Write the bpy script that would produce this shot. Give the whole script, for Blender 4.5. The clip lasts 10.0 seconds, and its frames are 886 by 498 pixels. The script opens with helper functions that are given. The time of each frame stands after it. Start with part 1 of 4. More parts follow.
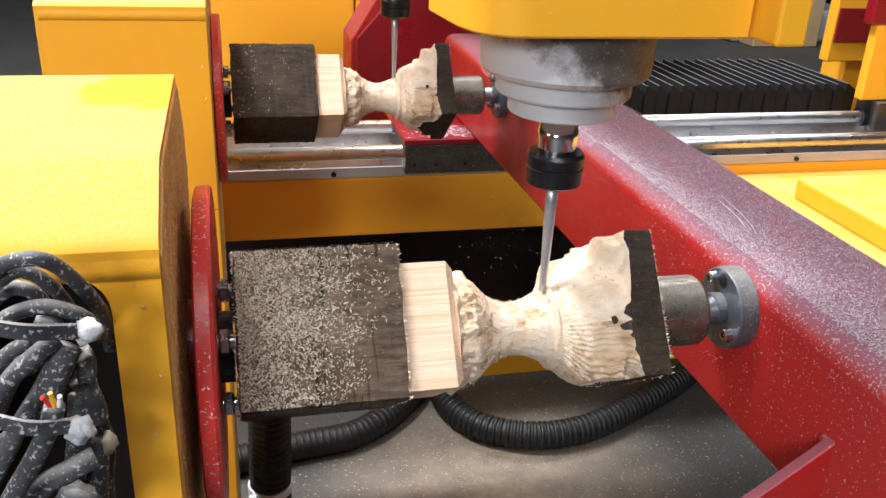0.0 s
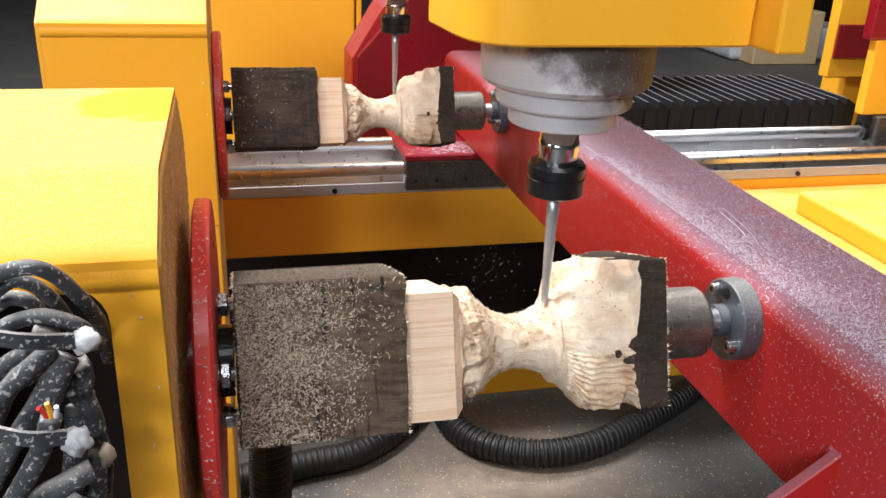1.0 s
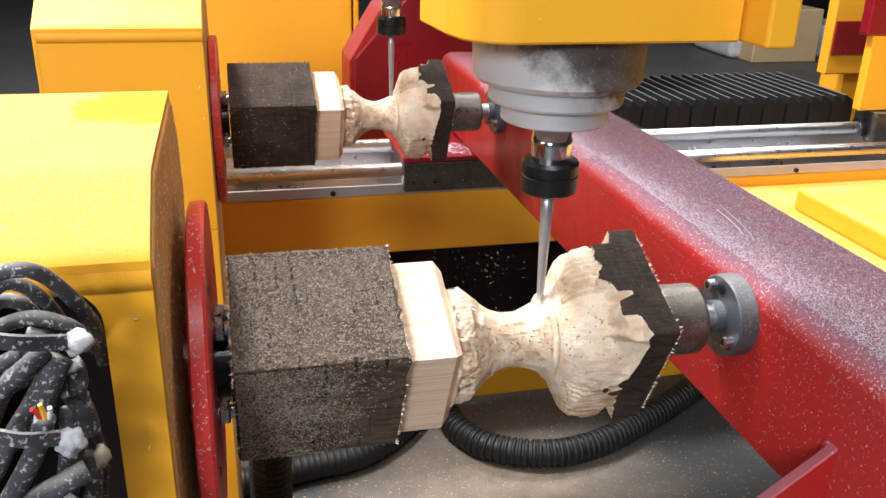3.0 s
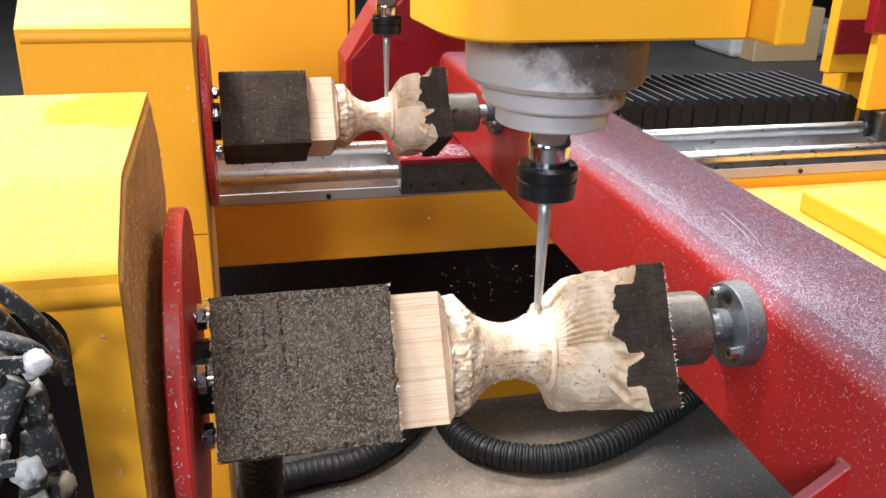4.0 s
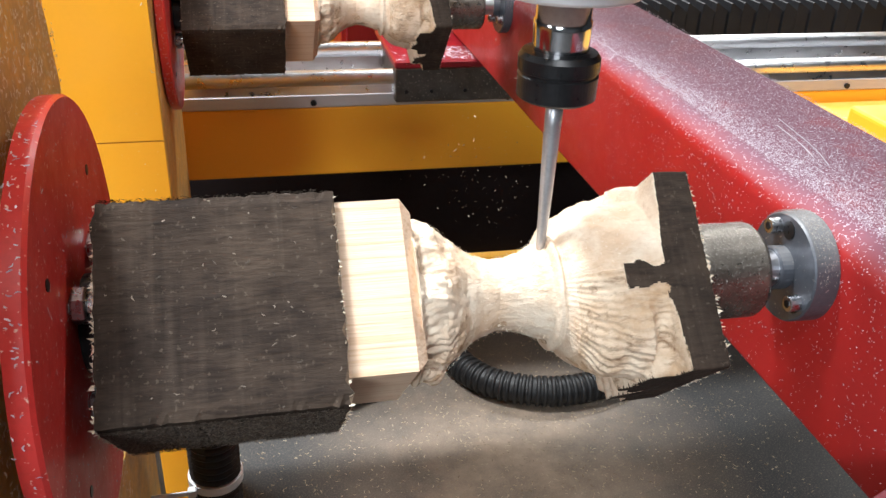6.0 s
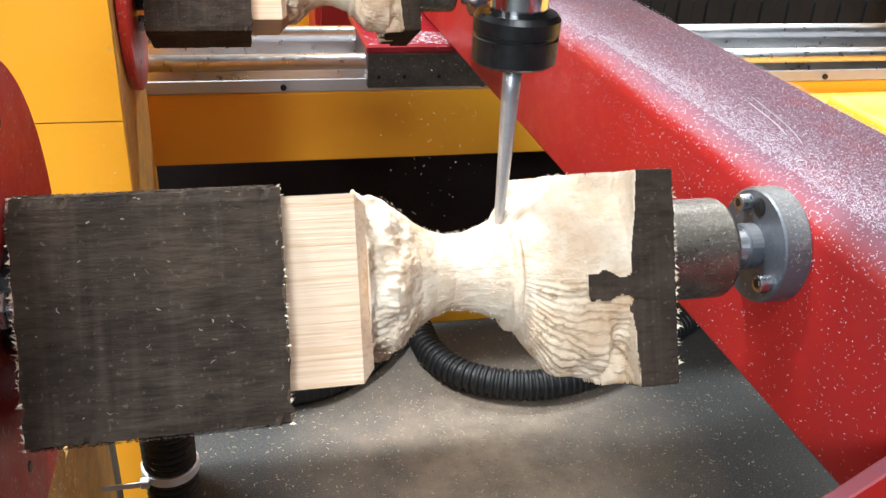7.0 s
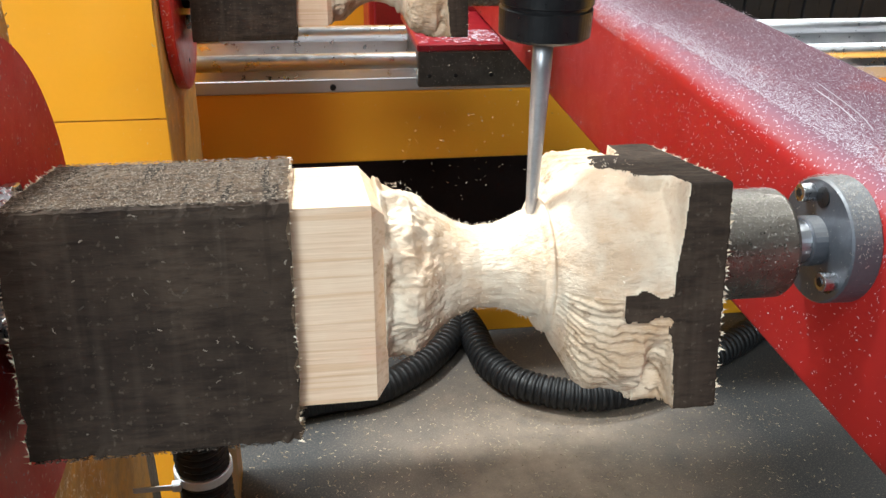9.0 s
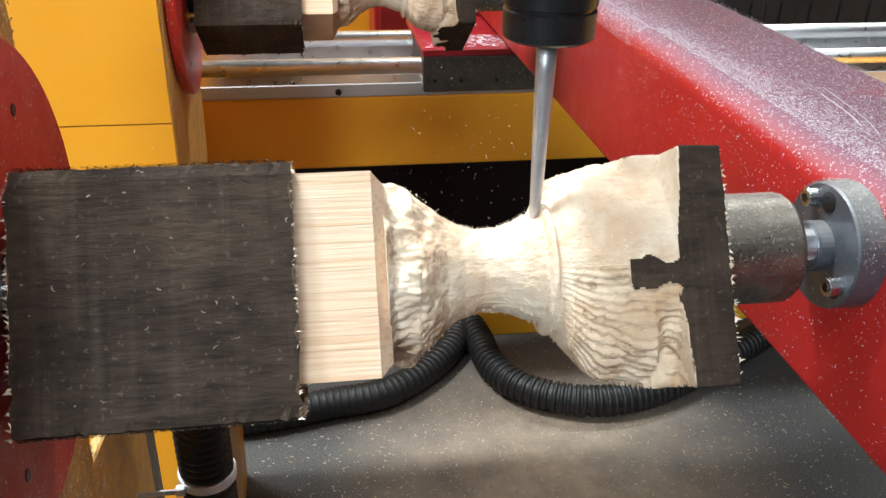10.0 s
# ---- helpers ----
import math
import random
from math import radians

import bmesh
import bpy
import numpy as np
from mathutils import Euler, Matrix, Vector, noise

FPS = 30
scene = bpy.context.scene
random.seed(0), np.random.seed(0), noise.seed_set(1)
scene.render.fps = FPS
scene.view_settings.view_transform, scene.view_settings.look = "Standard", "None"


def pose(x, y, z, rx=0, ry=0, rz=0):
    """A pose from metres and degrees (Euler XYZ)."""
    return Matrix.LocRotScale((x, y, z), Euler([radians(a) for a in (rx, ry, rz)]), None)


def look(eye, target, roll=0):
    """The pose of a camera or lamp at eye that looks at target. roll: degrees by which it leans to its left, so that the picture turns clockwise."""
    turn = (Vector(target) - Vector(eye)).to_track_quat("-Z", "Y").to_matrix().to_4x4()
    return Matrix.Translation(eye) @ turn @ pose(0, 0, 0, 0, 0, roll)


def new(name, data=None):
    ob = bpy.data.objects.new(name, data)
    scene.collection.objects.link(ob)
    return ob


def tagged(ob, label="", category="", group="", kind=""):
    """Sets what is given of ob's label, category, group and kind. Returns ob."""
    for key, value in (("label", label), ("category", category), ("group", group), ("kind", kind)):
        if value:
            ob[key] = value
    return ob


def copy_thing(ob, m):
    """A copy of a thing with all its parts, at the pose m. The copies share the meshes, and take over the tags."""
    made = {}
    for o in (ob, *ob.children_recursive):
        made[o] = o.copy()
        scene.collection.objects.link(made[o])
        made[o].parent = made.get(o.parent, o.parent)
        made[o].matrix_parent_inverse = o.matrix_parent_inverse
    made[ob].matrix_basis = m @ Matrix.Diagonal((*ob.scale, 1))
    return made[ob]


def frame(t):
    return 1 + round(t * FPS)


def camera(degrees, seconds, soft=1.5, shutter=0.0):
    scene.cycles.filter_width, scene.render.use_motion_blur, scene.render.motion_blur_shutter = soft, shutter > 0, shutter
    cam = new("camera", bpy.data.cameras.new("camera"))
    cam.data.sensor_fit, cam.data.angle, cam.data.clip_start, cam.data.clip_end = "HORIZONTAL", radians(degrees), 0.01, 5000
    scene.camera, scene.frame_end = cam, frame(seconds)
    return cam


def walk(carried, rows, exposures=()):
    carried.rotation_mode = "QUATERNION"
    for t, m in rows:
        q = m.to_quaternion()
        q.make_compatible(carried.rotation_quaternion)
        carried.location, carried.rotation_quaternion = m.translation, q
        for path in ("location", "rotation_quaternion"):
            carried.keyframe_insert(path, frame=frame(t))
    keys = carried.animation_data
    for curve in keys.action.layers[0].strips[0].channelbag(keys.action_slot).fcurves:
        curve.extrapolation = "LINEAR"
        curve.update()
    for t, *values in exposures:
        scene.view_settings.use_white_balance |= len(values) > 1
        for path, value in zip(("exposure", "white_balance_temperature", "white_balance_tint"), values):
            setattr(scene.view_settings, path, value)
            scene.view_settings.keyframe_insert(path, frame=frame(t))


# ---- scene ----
cam = camera(54.28, 10.0, soft=1.5)

# seconds, eye, degrees turned to the right of the y axis, degrees down, lean to the left
VIEW = [
    (0.0, (-0.3872, -0.5635, 0.3255), 14.36, 23.85, 2.77),
    (0.5, (-0.3881, -0.5626, 0.3229), 14.30, 23.00, 2.58),
    (1.0, (-0.3863, -0.5628, 0.3193), 14.18, 22.58, 2.42),
    (1.5, (-0.3844, -0.5642, 0.3179), 14.08, 22.54, 2.17),
    (2.0, (-0.3848, -0.5659, 0.3191), 14.08, 22.49, 2.02),
    (2.5, (-0.3836, -0.5674, 0.3184), 14.06, 22.47, 1.77),
    (3.8, (-0.3729, -0.5503, 0.3153), 13.94, 22.38, 1.50),
    (4.0, (-0.3688, -0.5399, 0.3120), 13.92, 22.40, 1.43),
    (4.5, (-0.3509, -0.4974, 0.2961), 13.57, 24.82, 1.20),
    (5.0, (-0.3323, -0.4567, 0.2835), 12.66, 26.25, 0.43),
    (5.5, (-0.3249, -0.4273, 0.2669), 12.56, 27.41, 0.81),
    (5.7, (-0.3201, -0.4192, 0.2610), 12.59, 27.61, 1.68),
    (6.8, (-0.3021, -0.3926, 0.2286), 14.34, 27.96, 3.17),
    (7.0, (-0.2949, -0.3961, 0.2283), 14.56, 27.89, 3.29),
    (7.5, (-0.2708, -0.3868, 0.2222), 13.00, 27.88, 2.08),
    (8.0, (-0.2695, -0.3732, 0.2080), 11.94, 27.70, 1.45),
    (8.5, (-0.2676, -0.3742, 0.2055), 10.06, 27.62, 1.20),
    (9.0, (-0.2695, -0.3743, 0.2053), 9.72, 27.47, 1.39),
    (9.5, (-0.2688, -0.3737, 0.2047), 9.40, 27.24, 1.25),
    (10.0, (-0.2683, -0.3738, 0.2046), 9.28, 27.14, 1.26),
]


def gaze(eye, turn, down, lean):
    a, b = radians(turn), radians(down)
    way = Vector((math.sin(a) * math.cos(b), math.cos(a) * math.cos(b), -math.sin(b)))
    return look(eye, Vector(eye) + way, lean)


# the clip's camera turns its white balance cooler near the end
walk(cam, [(t, gaze(e, a, b, c)) for t, e, a, b, c in VIEW], [(0, 0.03, 6250, 10), (2.5, 0.08, 6250, 10), (4, 0.15, 6200, 10), (5, 0.02, 6250, 10), (5.5, 0.05, 6200, 9), (7, 0.36, 5950, 4), (7.5, 0.2, 5950, 3), (8.5, 0.12, 6000, 2), (10, 0.1, 6050, 2)])

# ---- light ----
world = bpy.data.worlds.new("hall_air")
scene.world = world
world.use_nodes = True
world.node_tree.nodes["Background"].inputs[0].default_value = (0.9, 0.95, 1.0, 1)
world.node_tree.nodes["Background"].inputs[1].default_value = 0.07


def area(name, m, sx, sy, watts, colour=(1, 0.985, 0.965)):
    d = bpy.data.lights.new(name, "AREA")
    d.shape, d.size, d.size_y, d.energy, d.color = "RECTANGLE", sx, sy, watts, colour
    ob = new(name, d)
    ob.matrix_world = m
    return ob


# rows of unseen lamps under the hall's roof; the fill behind the camera is added
for lx, ly, w in ((-0.7, -2.7, 150), (-2.6, 2.6, 200), (1.8, 0.3, 35), (1.8, 3.6, 210)):
    area("roof_light", look((lx, ly, 4.0), (lx * 0.6, ly, 0)), 0.5, 2.4, w)
# two unseen added lamps: a key set by the flange's shadow, a weak fill
area("added_side_lamp", look((-1.55, 1.05, 3.4), (0, 0, 0)), 0.36, 0.36, 225)
area("added_side_lamp", look((-3.0, -0.85, 1.3), (0, 0.3, 0)), 0.6, 0.6, 12)
# added fill for the front faces; no opening is built there
area("rear_fill_light", look((-4.3, -6.8, 3.0), (0, 0, 0.1)), 2.4, 1.6, 400, (0.93, 0.97, 1.0))


# ---- materials ----
def nodes(name):
    m = bpy.data.materials.new(name)
    m.use_nodes = True
    t = m.node_tree
    return m, t, t.nodes["Principled BSDF"]


def noise_node(t, scale, detail=4, rough=0.6, stretch=None, coord="Object"):
    c = t.nodes.new("ShaderNodeTexCoord")
    n = t.nodes.new("ShaderNodeTexNoise")
    n.inputs["Scale"].default_value, n.inputs["Detail"].default_value, n.inputs["Roughness"].default_value = scale, detail, rough
    if stretch:
        mp = t.nodes.new("ShaderNodeMapping")
        mp.inputs["Scale"].default_value = stretch
        t.links.new(c.outputs[coord], mp.inputs[0])
        t.links.new(mp.outputs[0], n.inputs["Vector"])
    else:
        t.links.new(c.outputs[coord], n.inputs["Vector"])
    return n.outputs["Fac"]


def ramp(t, fac, lo, hi, a=(0, 0, 0, 1), b=(1, 1, 1, 1)):
    r = t.nodes.new("ShaderNodeValToRGB")
    r.color_ramp.elements[0].position, r.color_ramp.elements[1].position = lo, hi
    r.color_ramp.elements[0].color, r.color_ramp.elements[1].color = a, b
    t.links.new(fac, r.inputs[0])
    return r.outputs[0]


def mix(t, fac, a, b):
    m = t.nodes.new("ShaderNodeMix")
    m.data_type = "RGBA"
    for s, v in ((m.inputs["Factor"], fac), (m.inputs["A"], a), (m.inputs["B"], b)):
        if isinstance(v, (tuple, float)):
            s.default_value = v if isinstance(v, float) else (*v, 1)
        else:
            t.links.new(v, s)
    return m.outputs["Result"]


def times(t, a, b):
    m = t.nodes.new("ShaderNodeMath")
    m.operation = "MULTIPLY"
    for s, v in zip(m.inputs, (a, b)):
        if isinstance(v, float):
            s.default_value = v
        else:
            t.links.new(v, s)
    return m.outputs[0]


def bump(t, p, height, strength, distance=0.001):
    b = t.nodes.new("ShaderNodeBump")
    b.inputs["Strength"].default_value, b.inputs["Distance"].default_value = strength, distance
    t.links.new(height, b.inputs["Height"])
    t.links.new(b.outputs[0], p.inputs["Normal"])


def upward(t, lo, hi):
    g = t.nodes.new("ShaderNodeNewGeometry")
    s = t.nodes.new("ShaderNodeSeparateXYZ")
    t.links.new(g.outputs["Normal"], s.inputs[0])
    return ramp(t, s.outputs["Z"], lo, hi)


def surface(name, a, b, rough=0.5, metal=0.0, big=6, fine=120, relief=0.15, stretch=None, dust=0.0, dust_colour=(0.62, 0.52, 0.4), lying=0.0, wear=0.1, gloss=0.5, film_colour=None, mottle=0.35, cover=(0.25, 0.7)):
    """Two tones mixed at two scales, fine relief, dust in flecks and, with lying, a film of colour, mostly dust, on
    faces that look up.
    """
    m, t, p = nodes(name)
    col = mix(t, ramp(t, noise_node(t, big, 5, stretch=stretch), 0.3, 0.7), a, b)
    grain = noise_node(t, fine, 3, stretch=stretch)
    col = mix(t, times(t, ramp(t, grain, 0.45, 0.75), mottle), col, tuple(c * 0.6 for c in a))
    rg = ramp(t, noise_node(t, big * 4, 4), 0.3, 0.75, (rough - wear,) * 3 + (1,), (rough + wear,) * 3 + (1,))
    if dust:
        fl = ramp(t, noise_node(t, 420, 2, 0.5), 0.74 - 0.12 * dust, 0.80 - 0.1 * dust)
        col = mix(t, times(t, fl, 0.8), col, dust_colour)
    if lying:
        film = times(t, upward(t, 0.35, 0.95), times(t, ramp(t, noise_node(t, 14, 6, 0.7), *cover), lying))
        col = mix(t, film, col, film_colour or dust_colour)
        rg = mix(t, film, rg, (0.9, 0.9, 0.9))
    t.links.new(col, p.inputs["Base Color"])
    t.links.new(rg, p.inputs["Roughness"])
    p.inputs["Metallic"].default_value = metal
    p.inputs["Specular IOR Level"].default_value = gloss
    bump(t, p, grain, relief)
    return m


YELLOW = surface("yellow_paint", (0.86, 0.40, 0.02), (0.89, 0.425, 0.026), 0.42, gloss=0.35, big=5, fine=300, relief=0.03, mottle=0.05, dust=0.12, dust_colour=(0.85, 0.66, 0.36), lying=0.5, film_colour=(0.82, 0.56, 0.24))


def filmed_yellow():
    """Yellow paint under a pale film of fine sawdust, wiped off in a patch at one corner."""
    m, t, p = nodes("sawdust_filmed_yellow")
    c = t.nodes.new("ShaderNodeTexCoord")
    d = t.nodes.new("ShaderNodeVectorMath")
    d.operation = "DISTANCE"
    d.inputs[1].default_value = (-0.444, 0.045, 0.177)
    t.links.new(c.outputs["Object"], d.inputs[0])
    add = t.nodes.new("ShaderNodeMath")
    add.operation = "MULTIPLY_ADD"
    t.links.new(noise_node(t, 38, 4, 0.55), add.inputs[0])
    add.inputs[1].default_value = 0.05
    t.links.new(d.outputs["Value"], add.inputs[2])
    cover = times(t, upward(t, 0.6, 1.0), ramp(t, add.outputs[0], 0.064, 0.074))
    cover = times(t, cover, ramp(t, noise_node(t, 22, 6, 0.7), 0.1, 0.5, (0.6, 0.6, 0.6, 1), (0.95, 0.95, 0.95, 1)))
    grains = noise_node(t, 620, 3, 0.7)
    dust = mix(t, ramp(t, grains, 0.38, 0.66), (0.58, 0.31, 0.055), (0.64, 0.43, 0.19))
    col = mix(t, cover, mix(t, noise_node(t, 8, 4), (0.85, 0.39, 0.02), (0.89, 0.42, 0.026)), dust)
    t.links.new(col, p.inputs["Base Color"])
    t.links.new(ramp(t, cover, 0.0, 1.0, (0.5, 0.5, 0.5, 1), (0.9, 0.9, 0.9, 1)), p.inputs["Roughness"])
    p.inputs["Specular IOR Level"].default_value = 0.3
    bump(t, p, grains, 0.2)
    return m


YELLOW_FILM = filmed_yellow()
# brown sawdust on the side panels; on the foot cover it paints shade
YELLOW_DUST_SHADE = surface("dusty_shaded_yellow_paint", (0.8, 0.45, 0.08), (0.5, 0.31, 0.12), 0.6, big=46, fine=240, relief=0.4, dust=1.1, dust_colour=(0.55, 0.42, 0.25), lying=0.4)
# tops go darker and lilac: dust, with the dull grey sheen painted in
RED = surface("red_paint", (0.37, 0.016, 0.014), (0.31, 0.013, 0.012), 0.42, cover=(0.05, 0.5), big=6, fine=260, relief=0.05, mottle=0.12, dust=0.25, dust_colour=(0.8, 0.66, 0.64), lying=0.95, film_colour=(0.19, 0.095, 0.13))
RED_PLATE = surface("red_disc_paint", (0.62, 0.042, 0.035), (0.54, 0.03, 0.026), 0.4, big=12, fine=300, relief=0.06, dust=0.7, dust_colour=(0.8, 0.6, 0.5))
MAROON = surface("maroon_paint", (0.25, 0.008, 0.016), (0.2, 0.006, 0.012), 0.35, big=4, fine=200, relief=0.05, dust=0.1)
STEEL = surface("bright_steel", (0.68, 0.68, 0.69), (0.56, 0.56, 0.58), 0.33, 1.0, big=20, fine=200, relief=0.05, stretch=(0.15, 1, 1), wear=0.08)
STEEL_DUSTY = surface("dusty_steel", (0.15, 0.135, 0.12), (0.085, 0.078, 0.07), 0.38, 0.85, big=40, fine=300, relief=0.25, dust=0.7, dust_colour=(0.45, 0.4, 0.34), lying=0.75)
CAST = surface("grey_cast_flange", (0.13, 0.14, 0.165), (0.085, 0.09, 0.105), 0.42, 0.6, big=30, fine=300, relief=0.15, dust=0.5, lying=0.6, dust_colour=(0.5, 0.48, 0.45))
PLATE = surface("milled_plate", (0.52, 0.52, 0.54), (0.4, 0.4, 0.42), 0.5, 0.4, big=18, fine=200, relief=0.05, stretch=(0.15, 1, 1), wear=0.1, mottle=0.15)
BARREL = surface("dull_turned_steel", (0.28, 0.25, 0.215), (0.13, 0.11, 0.09), 0.32, 0.85, big=70, fine=420, relief=0.3, dust=0.5, dust_colour=(0.36, 0.32, 0.27), lying=0.5, wear=0.14)
CHROME = surface("chromed_shaft", (0.7, 0.7, 0.72), (0.6, 0.6, 0.62), 0.16, 1.0, big=30, fine=300, relief=0.02, wear=0.05)
BLACKSTEEL = surface("blackened_steel", (0.018, 0.018, 0.02), (0.03, 0.03, 0.032), 0.35, 0.6, big=60, fine=300, relief=0.08)
CARBIDE = surface("grey_carbide", (0.5, 0.5, 0.52), (0.42, 0.42, 0.44), 0.4, 0.7, big=80, fine=500, relief=0.05)
BOLT = surface("zinc_bolt", (0.55, 0.55, 0.56), (0.4, 0.4, 0.42), 0.3, 1.0, big=80, fine=400, relief=0.1, dust=0.2)
RUBBER = surface("black_rubber", (0.008, 0.008, 0.009), (0.014, 0.014, 0.015), 0.5, big=30, fine=300, relief=0.1, lying=0.06, dust_colour=(0.3, 0.28, 0.26), gloss=0.4)
CABLE = surface("dusty_cable", (0.035, 0.037, 0.043), (0.08, 0.082, 0.09), 0.6, big=40, fine=260, relief=0.3, dust=1.3, dust_colour=(0.5, 0.48, 0.46), lying=0.85, gloss=0.3)
# upward faces grey: dust, and the pleats' top-lit look put into colour
BELLOWS = surface("bellows_fabric", (0.012, 0.012, 0.014), (0.018, 0.018, 0.02), 0.5, big=20, fine=400, relief=0.1, lying=0.4, cover=(0.0, 0.3), dust_colour=(0.2, 0.2, 0.2), gloss=0.35)
# near black: stands in for shade in the recess and below the bed
DARK = surface("black_metal_and_shade", (0.009, 0.006, 0.006), (0.014, 0.009, 0.009), 0.8, big=8, fine=80, gloss=0.1)
WHITE_PLASTIC = surface("white_nylon", (0.75, 0.76, 0.78), (0.6, 0.6, 0.62), 0.4, big=60, fine=300)
CLUMP = surface("packed_sawdust", (0.62, 0.6, 0.58), (0.4, 0.42, 0.48), 0.9, big=120, fine=500, relief=0.8)


def flecks(name, a, b):
    """Loose chips, each of its own tone."""
    m, t, p = nodes(name)
    g = t.nodes.new("ShaderNodeNewGeometry")
    t.links.new(mix(t, g.outputs["Random Per Island"], a, b), p.inputs["Base Color"])
    p.inputs["Roughness"].default_value = 0.85
    p.inputs["Specular IOR Level"].default_value = 0.15
    return m


CHIP = flecks("wood_shaving", (0.13, 0.10, 0.075), (0.52, 0.44, 0.34))
CHIP_WHITE = flecks("pale_sawdust", (0.34, 0.25, 0.31), (0.74, 0.69, 0.75))
FUZZ = flecks("wood_fibre", (0.7, 0.55, 0.38), (0.9, 0.82, 0.7))
CHIP_TAN = flecks("tan_sawdust", (0.6, 0.4, 0.16), (0.92, 0.82, 0.6))
CHIP_GREY = flecks("grey_sawdust", (0.17, 0.15, 0.135), (0.46, 0.42, 0.39))
CHIP_DARK = flecks("dirty_shaving", (0.04, 0.032, 0.026), (0.26, 0.215, 0.175))
CHIP_FLOOR = flecks("floor_sawdust", (0.2, 0.15, 0.1), (0.55, 0.45, 0.32))
WALL = surface("hall_plaster", (0.26, 0.27, 0.28), (0.22, 0.23, 0.24), 0.8, big=0.6, fine=20)
CARTON = surface("carton", (0.5, 0.36, 0.2), (0.44, 0.3, 0.16), 0.7, big=8, fine=90)
FILM = surface("clear_wrap", (0.55, 0.56, 0.57), (0.4, 0.41, 0.42), 0.2, big=12, fine=40, relief=0.5)


def wood():
    """Fresh sawn softwood: warm, with thin close growth lines along the timber and a rosy cast."""
    m, t, p = nodes("fresh_pine")
    rings = noise_node(t, 330, 2, 0.4, stretch=(0.02, 1.2, 1.2))
    saw = noise_node(t, 700, 2, 0.5, stretch=(0.03, 1, 1))
    fibre = noise_node(t, 420, 3, 0.6, stretch=(0.05, 1, 1))
    col = mix(t, ramp(t, noise_node(t, 24, 4), 0.35, 0.7), (0.75, 0.54, 0.385), (0.79, 0.61, 0.45))
    col = mix(t, times(t, ramp(t, rings, 0.52, 0.62), 0.55), col, (0.62, 0.40, 0.24))
    col = mix(t, times(t, ramp(t, saw, 0.55, 0.75), 0.35), col, (0.55, 0.35, 0.2))
    col = mix(t, times(t, ramp(t, noise_node(t, 60, 3, 0.5, stretch=(0.5, 1, 1)), 0.62, 0.72), 0.35), col, (0.78, 0.46, 0.32))
    t.links.new(col, p.inputs["Base Color"])
    p.inputs["Roughness"].default_value = 0.7
    p.inputs["Specular IOR Level"].default_value = 0.25
    bump(t, p, saw, 0.5)
    return m


def carved(name, pale, tan, brown, fine=260, along=0.35, torn=0.45):
    m, t, p = nodes(name)
    fibre = noise_node(t, fine, 4, 0.7, stretch=(along, 1, 1))
    col = mix(t, ramp(t, noise_node(t, 38, 5, 0.65), 0.36, 0.64), pale, tan)
    col = mix(t, times(t, ramp(t, fibre, 0.52, 0.72), torn), col, brown)
    t.links.new(col, p.inputs["Base Color"])
    p.inputs["Roughness"].default_value = 0.85
    p.inputs["Specular IOR Level"].default_value = 0.2
    bump(t, p, fibre, 0.9, 0.002)
    return m


def weathered(name, dark, light, kerfs):
    m, t, p = nodes(name)
    grain = noise_node(t, 260, 4, 0.65, stretch=(0.2, 1, 1))
    saw = noise_node(t, 160, 2, 0.5, stretch=(1, 0.05, 0.05))
    col = mix(t, ramp(t, noise_node(t, 26, 5), 0.35, 0.7), dark, light)
    col = mix(t, times(t, ramp(t, grain, 0.45, 0.72), 0.8), col, (0.016, 0.011, 0.009))
    col = mix(t, times(t, ramp(t, saw, 0.55, 0.75), 0.16), col, (0.13, 0.1, 0.075))
    kerf = noise_node(t, 230, 2, 0.4, stretch=(1, 0.06, 0.06))
    col = mix(t, times(t, ramp(t, kerf, 0.60, 0.66), kerfs), col, (0.008, 0.006, 0.005))
    fl = ramp(t, noise_node(t, 380, 2, 0.5), 0.64, 0.72)
    col = mix(t, times(t, fl, 0.22), col, (0.2, 0.16, 0.12))
    t.links.new(col, p.inputs["Base Color"])
    p.inputs["Roughness"].default_value = 0.8
    p.inputs["Specular IOR Level"].default_value = 0.15
    bump(t, p, grain, 0.6, 0.0015)
    return m


def concrete():
    m, t, p = nodes("dusty_concrete")
    col = mix(t, ramp(t, noise_node(t, 3.2, 6, 0.65), 0.35, 0.7), (0.036, 0.037, 0.04), (0.062, 0.061, 0.06))
    # sawdust drifted under the machine, and the floor's pool of light painted with it
    c = t.nodes.new("ShaderNodeTexCoord")
    d = t.nodes.new("ShaderNodeVectorMath")
    d.operation = "DISTANCE"
    d.inputs[1].default_value = (0.2, 0.95, 0)
    t.links.new(c.outputs["Object"], d.inputs[0])
    near = ramp(t, d.outputs["Value"], 0.05, 0.5, (1, 1, 1, 1), (0, 0, 0, 1))
    col = mix(t, times(t, near, times(t, ramp(t, noise_node(t, 9, 6, 0.7), 0.1, 0.8), 1.0)), col, (0.52, 0.39, 0.28))
    fl = ramp(t, noise_node(t, 260, 4, 0.7), 0.5, 0.66)
    col = mix(t, times(t, fl, 0.22), col, (0.5, 0.42, 0.32))
    t.links.new(col, p.inputs["Base Color"])
    p.inputs["Roughness"].default_value = 0.62
    bump(t, p, noise_node(t, 60, 5), 0.2, 0.002)
    return m


